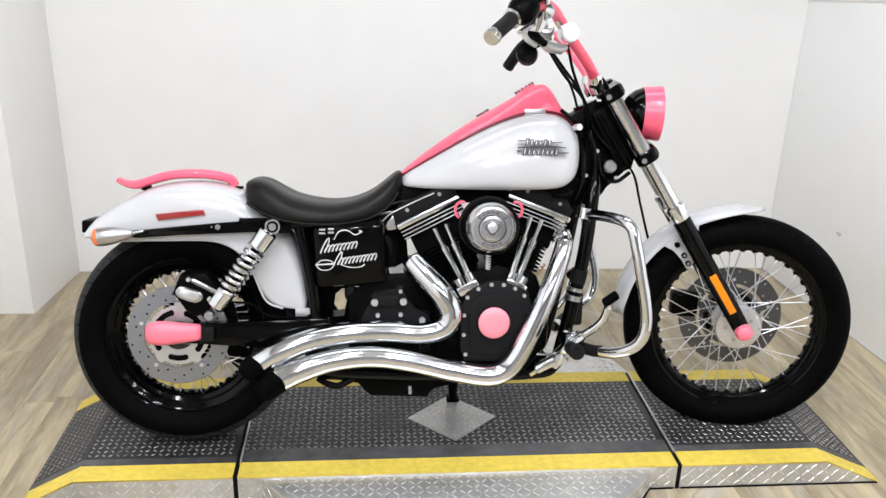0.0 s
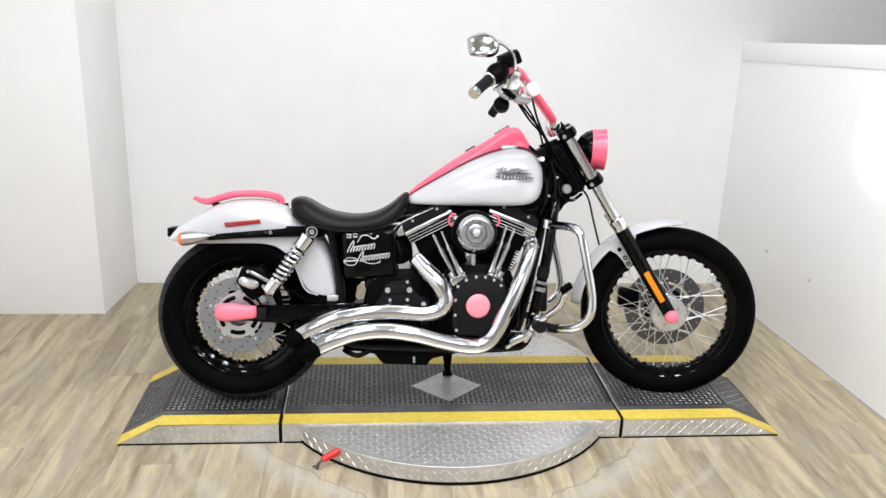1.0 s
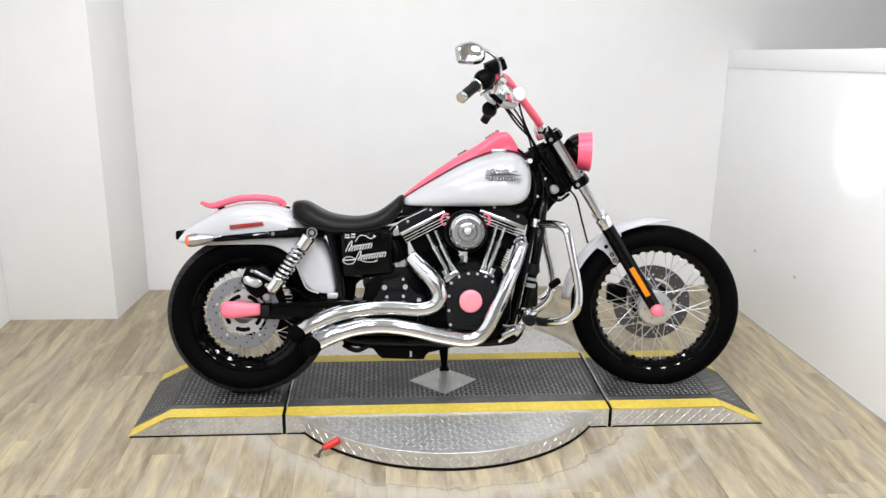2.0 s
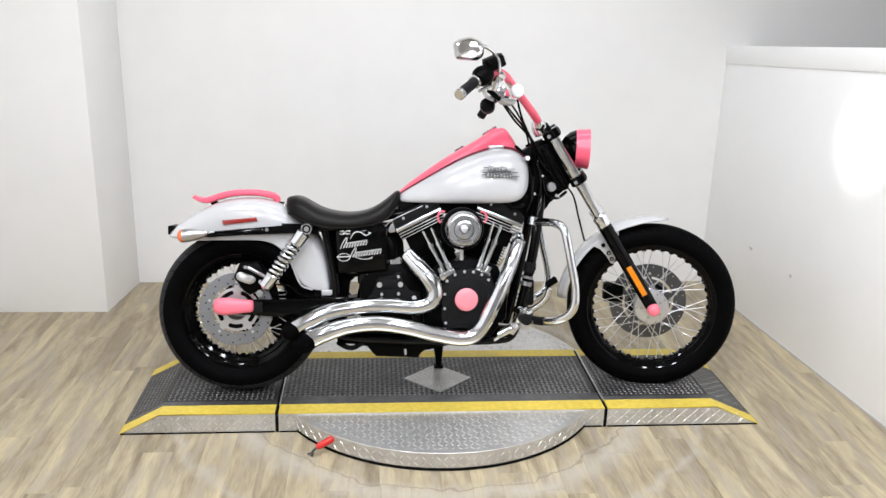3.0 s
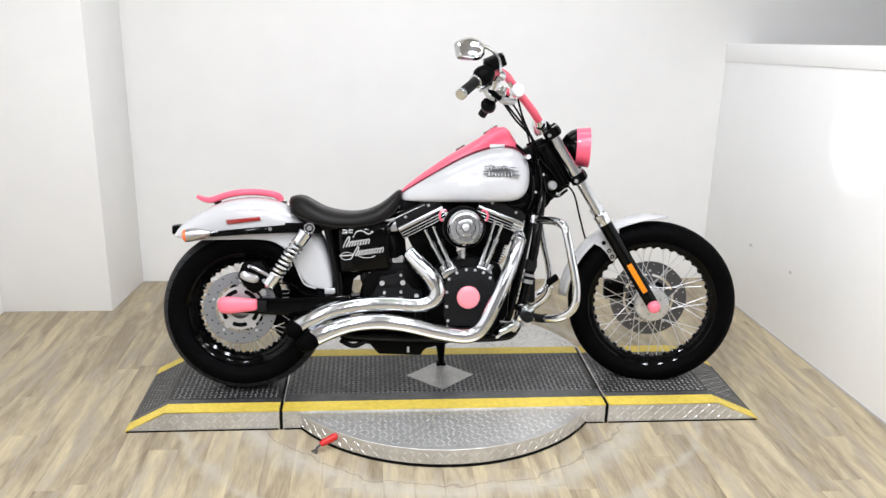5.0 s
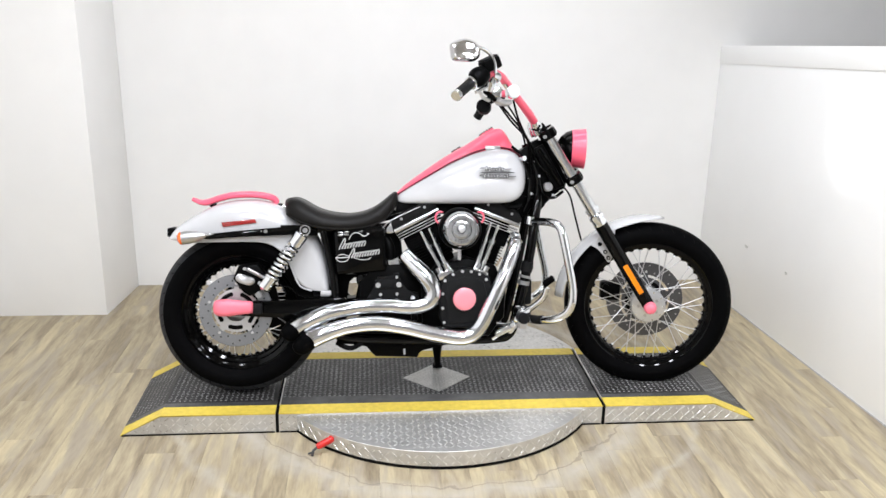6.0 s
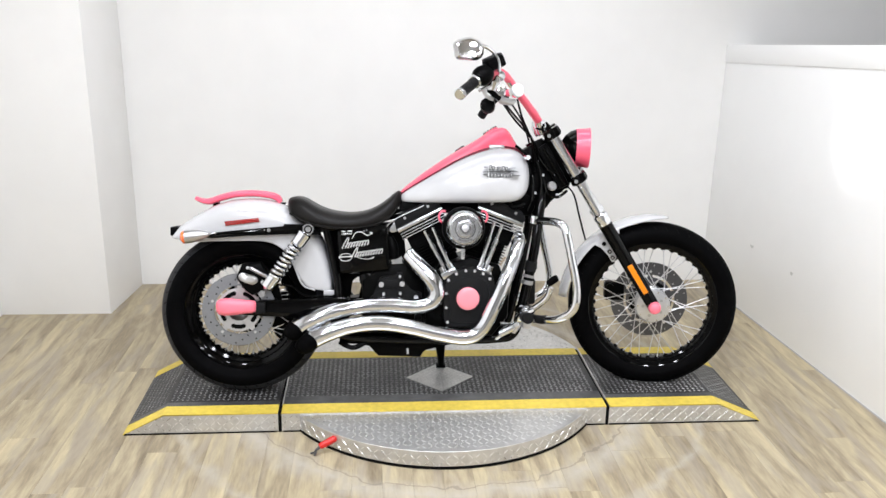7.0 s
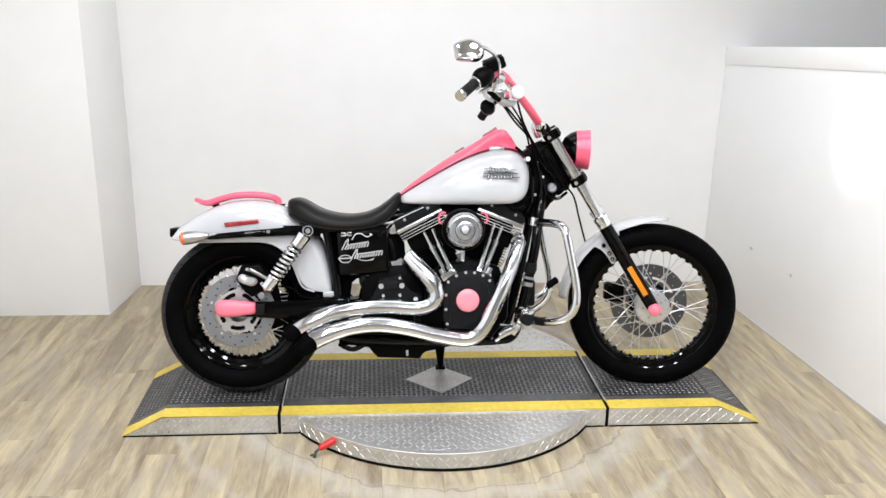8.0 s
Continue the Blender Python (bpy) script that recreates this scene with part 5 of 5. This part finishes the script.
    part("intake_hose", tube(BM(), smooth_path(pts, 5), r, 12), BLACK, moto)

# ---------------------------------------------------------------- engine
engine = plate("engine", [(-0.12, 0.245), (0.14, 0.225), (0.20, 0.30), (0.205, 0.40), (0.165, 0.50), (0.05, 0.535), (-0.07, 0.50), (-0.125, 0.42)], -0.135, 0.15, BLACK, moto, "black V-twin engine", 0.012)
trans = plate("gearbox", [(-0.365, 0.235), (-0.10, 0.235), (-0.10, 0.46), (-0.16, 0.52), (-0.30, 0.50), (-0.365, 0.44)], -0.12, 0.15, BLACK, moto, "black gearbox", 0.012)
gc = plate("gearbox_cover", [(-0.337, 0.372), (-0.311, 0.402), (-0.302, 0.443), (-0.292, 0.458), (-0.236, 0.462), (-0.229, 0.474), (-0.211, 0.474), (-0.202, 0.432), (-0.182, 0.407), (-0.138, 0.397), (-0.133, 0.360), (-0.337, 0.355)], -0.148, -0.11, WRINKLE, trans, "wrinkle black gearbox cover", 0.006)
plate("gearbox_boss", [(-0.284, 0.417), (-0.228, 0.420), (-0.222, 0.452), (-0.285, 0.450)], -0.156, -0.14, WRINKLE, trans, bevel=0.004)
for x, z, r in ((-0.291, 0.430, 0.0098), (-0.212, 0.432, 0.0098), (-0.282, 0.394, 0.0058), (-0.219, 0.396, 0.0058), (-0.220, 0.461, 0.0052), (-0.159, 0.380, 0.0085)):
    bm = BM()
    bolt(bm, (x, -0.150, z), (0, -1, 0), r, 0.010, 12)
    part("cover_bolt", bm, ZINC, trans, "bright bolt head")
part("starter", rod(BM(), (-0.345, -0.10, 0.505), (-0.345, 0.10, 0.505), 0.034), BLACK, moto, "black starter motor")
part("oil_filter", lathe(BM(), [(0, -0.115), (0.02, -0.115), (0.036, -0.108), (0.040, -0.095), (0.040, 0.02), (0, 0.02)], (-0.335, 0, 0.445), "y", 28), GLOSS, moto)
part("primary_case", lathe(BM(), [(0, 0.20), (0.10, 0.20), (0.125, 0.185), (0.13, 0.15), (0, 0.15)], (0.02, 0, 0.36), "y", 40), GLOSS, moto)
oilpan = plate("oil_pan", [(-0.452, 0.206), (-0.44, 0.192), (-0.330, 0.190), (-0.318, 0.158), (-0.300, 0.142), (-0.136, 0.136), (-0.122, 0.172), (-0.02, 0.186), (0.184, 0.190), (0.226, 0.205), (0.21, 0.26), (-0.45, 0.25)], -0.095, 0.095, BLACK, moto, "black oil pan", 0.008)
part("drain_plug", rod(BM(), (-0.188, -0.098, 0.172), (-0.187, -0.102, 0.150), 0.005), SATIN, oilpan)
part("lower_hose", tube(BM(), smooth_path([(-0.45, -0.1, 0.20), (-0.42, -0.11, 0.185), (-0.39, -0.11, 0.180), (-0.35, -0.1, 0.198)], 4), 0.010, 8), BLACK, oilpan)

# timing cover with its pink cap
cam_out = [(-0.055, 0.300), (-0.042, 0.270), (0.080, 0.268), (0.100, 0.285), (0.150, 0.395), (0.146, 0.418), (0.132, 0.464), (0.108, 0.480), (0.060, 0.497), (0.026, 0.497), (-0.018, 0.480), (-0.042, 0.464), (-0.058, 0.405)]
camc = plate("timing_cover", cam_out, -0.186, -0.13, WRINKLE, moto, "wrinkle black timing cover", 0.007)
plate("raised_panel", [(-0.030, 0.300), (-0.022, 0.288), (0.068, 0.286), (0.082, 0.296), (0.122, 0.392), (0.112, 0.440), (0.094, 0.456), (0.040, 0.466), (-0.010, 0.456), (-0.026, 0.440), (-0.034, 0.400)], -0.190, -0.180, WRINKLE, camc, bevel=0.004)
part("cap_seat", lathe(BM(), [(0.0, -0.197), (0.0455, -0.197), (0.048, -0.193), (0.050, -0.186), (0, -0.18)], (0.036, 0, 0.381), "y", 40), WRINKLE, camc)
part("round_cap", lathe(BM(), [(0, -0.208), (0.025, -0.2075), (0.037, -0.205), (0.0425, -0.201), (0.0445, -0.195), (0, -0.195)], (0.036, 0, 0.381), "y", 40), CAP_PINK, camc, "round pink timing cap, paled by its painted sheen")
for x, z in ((-0.040, 0.290), (0.072, 0.279), (-0.046, 0.345), (-0.046, 0.400), (-0.038, 0.450), (-0.008, 0.474), (0.028, 0.486), (0.062, 0.485), (0.094, 0.475), (0.120, 0.455), (0.136, 0.405)):
    bm = BM()
    bolt(bm, (x, -0.1855, z), (0, -1, 0), 0.0055, 0.004, 10)
    part("cover_bolt", bm, ZINC, camc)


def cylinder(name, base, ang):
    """One barrel with fins, head and rocker box, leaning by ang degrees."""
    m = Matrix.Translation((base[0], 0, base[1])) @ Matrix.Rotation(radians(ang), 4, "Y")
    bar = part(name, rod(BM(), m @ Vector((0, 0, 0.13)), m @ Vector((0, 0, 0.335)), 0.074, sides=28), FIN_BLACK, moto, "black finned cylinder")
    part("barrel_head", box(BM(), -0.077, 0.077, -0.076, 0.076, 0.238, 0.300, 0.006, m), FIN_BLACK, bar)
    fin = None
    for k in range(11):
        if fin is None:
            bm = BM()
            box(bm, -0.078, 0.078, -0.078, 0.078, -0.0018, 0.0018, 0.0)
            bmesh.ops.bevel(bm, geom=[e for e in bm.edges if abs(e.verts[0].co.z - e.verts[1].co.z) > 0.001], offset=0.028, segments=3, affect="EDGES", profile=0.5)
            fin = finish(bm)
            fin.materials.append(FIN_BLACK)
        ob = new("fin", fin)
        ob.parent = bar
        ob.matrix_basis = m @ Matrix.Translation((0, 0, 0.165 + 0.0112 * k))
    # head fins with bright machined edges
    for k in range(3):
        z = 0.298 + 0.0105 * k
        part("head_fin", box(BM(), -0.094, 0.094, -0.098, 0.09, z, z + 0.0062, 0.001, m), FIN_BLACK, bar)
        part("fin_edge", box(BM(), -0.093, 0.093, -0.1000, -0.0970, z + 0.0020, z + 0.0044, 0.0004, m), ZINC, bar, "bright machined fin edge")
    part("rocker_base", box(BM(), -0.096, 0.096, -0.104, 0.095, 0.331, 0.347, 0.003, m), CHROME_SOFT, bar, "satin silver rocker base")
    out = [(-0.094, 0.347), (0.094, 0.347), (0.094, 0.370), (0.066, 0.390), (-0.066, 0.390), (-0.094, 0.374)]
    bm = prism(BM(), out, -0.100, 0.09, 0.006)
    bmesh.ops.transform(bm, matrix=m, verts=bm.verts)
    part("rocker_cover", bm, WRINKLE, bar, "black rocker cover")
    for x in (-0.05, 0.05):
        bm = BM()
        bolt(bm, m @ Vector((x, -0.1005, 0.372)), (0, -1, 0), 0.0055, 0.004, 8)
        part("rocker_bolt", bm, SATIN, bar)
    return bar


cylinder("rear_cylinder", (0.012, 0.372), -27)
cylinder("front_cylinder", (0.050, 0.372), 21)
# thin bright tube stands for the highlight on the black rocker's edge
part("rocker_highlight", tube(BM(), smooth_path([(-0.272, -0.104, 0.646), (-0.256, -0.105, 0.664), (-0.237, -0.106, 0.677), (-0.185, -0.106, 0.703), (-0.128, -0.106, 0.729)], 5), 0.0017, 8), SATIN, moto, "highlight line drawn along the rear rocker's top edge")
plate("rocker_end", [(-0.266, 0.633), (-0.241, 0.666), (-0.230, 0.628), (-0.252, 0.624)], -0.106, -0.090, CHROME_SOFT, moto, "bright end of the rear rocker", 0.002)
plate("exhaust_bracket", [(-0.256, 0.523), (-0.234, 0.522), (-0.211, 0.539), (-0.214, 0.520), (-0.207, 0.506), (-0.228, 0.508), (-0.249, 0.504)], -0.124, -0.112, CHROME_SOFT, moto, "bright exhaust bracket", 0.0015)
# pushrod tubes and tappet blocks
for a, b in (((-0.128, 0.634), (-0.043, 0.474)), ((-0.096, 0.647), (-0.021, 0.480)), ((0.141, 0.668), (0.084, 0.488)), ((0.172, 0.660), (0.104, 0.482))):
    p, q = Vector((a[0], -0.135, a[1])), Vector((b[0], -0.145, b[1]))
    bm = BM()
    tube(bm, [p, p.lerp(q, 0.30), p.lerp(q, 0.31), p.lerp(q, 0.42), p.lerp(q, 0.43), q], 0.008, 14, True, [0.0070, 0.0070, 0.0112, 0.0112, 0.0092, 0.0092])
    part("pushrod_tube", bm, CHROME, moto, "chrome pushrod tube")
for x, z, a in ((-0.037, 0.478, 0.5), (0.098, 0.482, -0.42)):
    m = Matrix.Translation((x, -0.155, z)) @ Matrix.Rotation(-a, 4, "Y")
    blk = part("tappet_block", box(BM(), -0.031, 0.031, -0.027, 0.025, -0.016, 0.010, 0.004, m), CHROME, moto, "chrome tappet block")
    for dx in (-0.018, 0.018):
        bm = BM()
        tube(bm, [m @ Vector((dx, 0, 0.010)), m @ Vector((dx, 0, 0.030))], 0.0125, 14, True)
        part("tappet_collar", bm, CHROME, blk)

# air cleaner
AC = (0.017, 0, 0.648)
air = part("air_cleaner", lathe(BM(), [(0, -0.2525), (0.0150, -0.2520), (0.0170, -0.2495), (0.0185, -0.2495), (0.0205, -0.2520), (0.0265, -0.2515), (0.0280, -0.2490), (0.0305, -0.2485), (0.0325, -0.2510), (0.0360, -0.2505), (0.0375, -0.2485),
                                             (0.0515, -0.2482), (0.0530, -0.2500), (0.0570, -0.2492), (0.0630, -0.2410), (0.0670, -0.2320), (0.0680, -0.2220), (0.0680, -0.205), (0, -0.205)], AC, "y", 72), CHROME_SOFT, moto, "round chrome air cleaner cover", 25)
part("backing_plate", lathe(BM(), [(0, -0.212), (0.074, -0.212), (0.0795, -0.204), (0.0805, -0.17), (0.05, -0.15), (0, -0.10)], AC, "y", 48), BLACK, air, "black backing plate")
for n, a0, a1 in ((13, 40, 140), (9, 240, 300)):
    for k in range(n):
        a = radians(a0 + (a1 - a0) * k / (n - 1))
        wide = (0.0026, 0.0013, 0.0020, 0.0011)[k % 4]
        part("raised_bar", box(BM(), -wide, wide, -0.2505, -0.2470, -0.0044, 0.0044, 0.0005, Matrix.Translation((AC[0] + 0.0445 * math.cos(a), 0, AC[2] + 0.0445 * math.sin(a))) @ Matrix.Rotation(math.pi / 2 - a, 4, "Y")), BADGE_DARK, air)
part("groove_ring", lathe(BM(), [(0.0352, -0.2490), (0.0352, -0.2512), (0.0374, -0.2508), (0.0374, -0.2480)], AC, "y", 56, True), BLACK, air, "thin black ring")
EMBLEM = [(0.012, 0.637), (0.022, 0.637), (0.025, 0.643), (0.031, 0.650), (0.029, 0.659), (0.021, 0.664), (0.013, 0.664), (0.005, 0.659), (0.003, 0.650), (0.009, 0.643)]
part("emblem_shade", prism(BM(), [(0.017 + (x - 0.017) * 1.28 - 0.0008, 0.650 + (z - 0.650) * 1.12 - 0.003) for x, z in EMBLEM], -0.2530, -0.2500, 0.0006), BADGE_DARK, air, "dark border of the emblem")
part("centre_emblem", prism(BM(), EMBLEM, -0.2545, -0.2500, 0.0012), ZINC, air, "plain raised bright emblem")
for x, a0, a1 in ((-0.058, 60, 250), (0.092, -60, 115)):
    pts = [(x + 0.017 * math.cos(radians(a)), -0.175, 0.690 + 0.022 * math.sin(radians(a))) for a in arc(10, a0, a1)]
    part("breather_hose", tube(BM(), pts, 0.0038, 8), PINK, air, "pink breather hose")
coil = [(0.014 + 0.006 * math.cos(k * 0.9), -0.205 + 0.006 * math.sin(k * 0.9), 0.574 - 0.0010 * k) for k in range(42)]
part("coil_wire", tube(BM(), coil, 0.0024, 6), ZINC, moto, "small chrome coil")
coil = [(0.168 + 0.0008 * k + 0.005 * math.cos(k * 0.9), -0.12 + 0.005 * math.sin(k * 0.9), 0.500 + 0.0014 * k) for k in range(24)]
part("coil_wire", tube(BM(), coil, 0.0020, 6), BRASS, moto, "brass coil over a cable")

# ---------------------------------------------------------------- exhausts


def pipe(name, pts, radii, tip, tip_r):
    path = smooth_path(pts, 7)
    rr = [np.interp(i / (len(path) - 1) * (len(radii) - 1), range(len(radii)), radii) for i in range(len(path))]
    bm = BM()
    tube(bm, path, 0.03, 28, False, rr)
    body = part(name, bm, PIPE_CHROME, moto, "polished chrome curved exhaust pipe", 60)
    body.modifiers.new("thick", "SOLIDIFY").thickness = 0.002
    tp = smooth_path(tip, 6)
    bm = BM()
    rt = [np.interp(i / (len(tp) - 1), (0, 0.12, 0.6, 0.85, 1), (tip_r * 1.05, tip_r * 1.07, tip_r * 1.00, tip_r * 0.80, tip_r * 0.30)) for i in range(len(tp))]
    rings = []
    for i, p in enumerate(tp):
        t = (tp[min(i + 1, len(tp) - 1)] - tp[max(i - 1, 0)]).normalized()
        up = Vector((-t.z, 0, t.x)) if t.x > 0 else Vector((t.z, 0, -t.x))
        ring = []
        for a in arc(25, 0, 2 * math.pi)[:-1]:
            h = math.sin(a)
            bulge = 0.016 * (1 - h * h) * max(0, 1 - i / 14)
            ring.append(p + up * h * rt[i] + Vector((0, math.cos(a) * rt[i], 0)) - t * bulge)
        rings.append(ring)
    loft(bm, rings)
    part("black_tip", bm, RUBBER, body, "black exhaust tip")
    return body


P1 = [(-0.190, -0.140, 0.548), (-0.150, -0.165, 0.505), (-0.110, -0.185, 0.462), (-0.082, -0.19, 0.412), (-0.100, -0.19, 0.368), (-0.163, -0.19, 0.350), (-0.259, -0.19, 0.356), (-0.364, -0.192, 0.352), (-0.468, -0.196, 0.333), (-0.551, -0.20, 0.300), (-0.605, -0.20, 0.268)]
P2 = [(0.238, -0.12, 0.600), (0.230, -0.16, 0.580), (0.187, -0.20, 0.475), (0.129, -0.21, 0.346), (0.083, -0.21, 0.264), (0.028, -0.21, 0.236), (-0.068, -0.21, 0.249), (-0.196, -0.21, 0.279), (-0.301, -0.21, 0.292), (-0.405, -0.214, 0.283), (-0.489, -0.22, 0.258), (-0.548, -0.22, 0.232)]
e1 = pipe("exhaust_pipe", P1, [0.031, 0.033, 0.0335, 0.033, 0.031, 0.030, 0.030, 0.0305, 0.031, 0.033, 0.035], [(-0.604, -0.20, 0.269), (-0.616, -0.20, 0.260), (-0.628, -0.20, 0.248), (-0.638, -0.20, 0.234)], 0.0345)
e2 = pipe("exhaust_pipe", P2, [0.024, 0.026, 0.027, 0.029, 0.030, 0.030, 0.030, 0.030, 0.0305, 0.031, 0.033, 0.035], [(-0.547, -0.22, 0.233), (-0.562, -0.22, 0.222), (-0.580, -0.22, 0.205), (-0.594, -0.22, 0.186)], 0.0345)
part("pipe_bracket", box(BM(), -0.165, -0.140, -0.185, -0.15, 0.298, 0.318, 0.003), BLACK, e1)
for pts, par in ((P2, e2),):
    q = Vector(pts[0])
    d = (Vector(pts[1]) - q).normalized()
    part("port_flange", tube(BM(), [q - d * 0.03, q - d * 0.004, q + d * 0.004, q + d * 0.012], 0.03, 20, True, [0.022, 0.022, 0.031, 0.029]), CHROME, par, "chrome port flange")

part("tip_hanger", tube(BM(), smooth_path([(-0.655, -0.17, 0.283), (-0.695, -0.17, 0.265), (-0.702, -0.17, 0.250), (-0.713, -0.17, 0.266)], 4), 0.0022, 6), CHROME, e1, "bright wire hanger")

# ---------------------------------------------------------------- guards, pegs, stand
for side in (-1, 1):
    far = 0.024 if side > 0 else 0.0
    g = [(0.312, 0.10 * side, 0.672), (0.334, 0.16 * side, 0.675), (0.360, 0.262 * side, 0.674), (0.379 + far, 0.296 * side, 0.656), (0.390 + far, 0.306 * side, 0.612), (0.404 + far, 0.31 * side, 0.545), (0.426 + far * 1.2, 0.31 * side, 0.425), (0.416 + far, 0.30 * side, 0.352), (0.372, 0.26 * side, 0.312), (0.32, 0.19 * side, 0.298), (0.278, 0.11 * side, 0.294)]
    gd_ = part("engine_guard", tube(BM(), smooth_path(g, 7), 0.0155, 18), CHROME, moto, "chrome engine guard bar")
    part("guard_clamp", rod(BM(), (0.305, 0.092 * side, 0.66), (0.31, 0.092 * side, 0.69), 0.024), CHROME if side < 0 else BLACK, gd_)
    part("guard_sleeve", tube(BM(), smooth_path([(0.336, 0.213 * side, 0.302), (0.32, 0.19 * side, 0.298), (0.300, 0.15 * side, 0.296)], 5), 0.0168, 14), WRINKLE, gd_, "black rubber sleeve")
    part("foot_bracket", tube(BM(), smooth_path([(0.225, 0.12 * side, 0.255), (0.235, 0.17 * side, 0.29), (0.245, 0.20 * side, 0.315), (0.285, 0.17 * side, 0.335)], 4), 0.018, 12, True), CHROME, moto, "chrome foot control bracket")
    peg = part("foot_peg", tube(BM(), [(0.250, 0.20 * side, 0.312), (0.250, 0.205 * side, 0.312), (0.252, 0.275 * side, 0.318), (0.252, 0.282 * side, 0.318)], 0.021, 18, True, [0.014, 0.019, 0.022, 0.017]), WRINKLE, moto, "black rubber foot peg")
    part("pedal_arm", tube(BM(), smooth_path([(0.240, 0.17 * side, 0.315), (0.30, 0.18 * side, 0.345), (0.338, 0.20 * side, 0.385), (0.350, 0.21 * side, 0.425)], 4), 0.0115, 12), CHROME, moto, "chrome pedal arm")
    part("pedal_pad", tube(BM(), [(0.338, 0.205 * side, 0.436), (0.341, 0.206 * side, 0.438), (0.372, 0.212 * side, 0.462), (0.375, 0.213 * side, 0.464)], 0.013, 14, True, [0.009, 0.0135, 0.0135, 0.009]), RUBBER, moto, "black rubber pedal pad")
plate("control_plate", [(0.205, 0.262), (0.228, 0.300), (0.262, 0.330), (0.300, 0.338), (0.296, 0.318), (0.262, 0.300), (0.238, 0.262), (0.222, 0.240), (0.208, 0.246)], -0.178, -0.166, CHROME, moto, "chrome foot control plate", 0.003)
for x, z in ((0.224, 0.276), (0.254, 0.314), (0.284, 0.330)):
    bm = BM()
    bolt(bm, (x, -0.178, z), (0, -1, 0), 0.007, 0.007, 10)
    part("control_bolt", bm, ZINC, moto)
part("control_link", tube(BM(), [(0.165, -0.16, 0.283), (0.20, -0.165, 0.280), (0.235, -0.17, 0.296)], 0.004, 8), CHROME, moto, "chrome link end")
part("brake_master_cylinder", tube(BM(), [(0.158, -0.172, 0.240), (0.162, -0.172, 0.242), (0.212, -0.172, 0.266), (0.216, -0.172, 0.268)], 0.016, 16, True, [0.010, 0.0165, 0.0165, 0.012]), CHROME, moto, "polished brake cylinder")
part("peg_mount", lathe(BM(), [(0, -0.026), (0.012, -0.025), (0.022, -0.016), (0.026, -0.002), (0.026, 0.02), (0, 0.02)], (0.256, -0.178, 0.326), "y", 24), CHROME, moto, "domed chrome peg mount")
part("control_foot", box(BM(), 0.250, 0.282, -0.185, -0.150, 0.262, 0.298, 0.005), ZINC, moto, "bright control bracket foot")
part("control_link", tube(BM(), smooth_path([(0.155, -0.13, 0.215), (0.19, -0.145, 0.245), (0.215, -0.16, 0.27), (0.245, -0.17, 0.31)], 4), 0.009, 10), CHROME, moto, "chrome foot linkage")
stand = part("side_stand", tube(BM(), [(-0.045, 0.09, 0.165), (-0.038, 0.14, 0.09), (-0.035, 0.166, 0.052), (-0.035, 0.170, 0.046)], 0.011, 12, True, [0.024, 0.015, 0.013, 0.012]), BLACK, moto, "black side stand")
part("stand_foot", box(BM(), -0.055, -0.015, 0.150, 0.195, -0.004, 0.006, 0.003, Matrix.Translation((0, 0.0, 0.042)) @ Matrix.Translation((0, 0.17, 0)) @ Matrix.Rotation(radians(LEAN), 4, "X") @ Matrix.Translation((0, -0.17, 0))), BLACK, stand)

# ---------------------------------------------------------------- lever at the turntable
lev = tagged(new("turntable_lever"), "red-gripped steel lock lever at the turntable rim", "lever")
part("lever_grip", tube(BM(), [(-0.455, -0.468, 0.052), (-0.462, -0.472, 0.050), (-0.505, -0.492, 0.036), (-0.514, -0.496, 0.033)], 0.013, 14, True, [0.008, 0.0135, 0.0125, 0.009]), RED_GRIP, lev, "red vinyl grip")
part("lever_rod", rod(BM(), (-0.455, -0.468, 0.052), (-0.43, -0.452, 0.055), 0.006), STEEL, lev)
part("lever_tip", tube(BM(), [(-0.51, -0.494, 0.034), (-0.526, -0.501, 0.022), (-0.530, -0.503, 0.003)], 0.005, 8, True, [0.0045, 0.0055, 0.0055]), BADGE_DARK, lev, "dark steel latch end")
part("lever_tip", rod(BM(), (-0.526, -0.500, 0.014), (-0.545, -0.494, 0.006), 0.0035), BADGE_DARK, lev)

# ---------------------------------------------------------------- floor planks
PW, PL = 0.105, 0.92
rng = random.Random(4)
plank_mesh = {}


def plank_rings(width, length, at=(0, 0)):
    g, c = 0.00015, 0.0005
    x, y = width / 2 - g, length / 2 - g
    rings = [[(-x, -y, -0.004), (x, -y, -0.004), (x, y, -0.004), (-x, y, -0.004)],
             [(-x, -y, -c), (x, -y, -c), (x, y, -c), (-x, y, -c)],
             [(-x + c, -y + c, 0), (x - c, -y + c, 0), (x - c, y - c, 0), (-x + c, y - c, 0)]]
    return [[(a + at[0], b + at[1], z) for a, b, z in ring] for ring in rings]


rest = BM()
x = XL
while x < XR + 0.02:
    y = YF - rng.random() * PL
    while y < YB:
        ya, yb = max(y, YF), min(y + PL, YB)
        y += PL
        if yb - ya < 0.03:
            continue
        mid = (x + PW / 2, (ya + yb) / 2)
        if mid[1] < -2.4:
            loft(rest, plank_rings(PW, yb - ya, mid))
            continue
        key = round(yb - ya, 3)
        if key not in plank_mesh:
            plank_mesh[key] = finish(loft(BM(), plank_rings(PW, key)))
            plank_mesh[key].materials.append(PLANK)
        ob = new("plank", plank_mesh[key])
        ob.location = (*mid, 0)
        ob.parent = floor
    x += PW
tagged(part("far_planks", rest, PLANK, floor), kind="stuff")
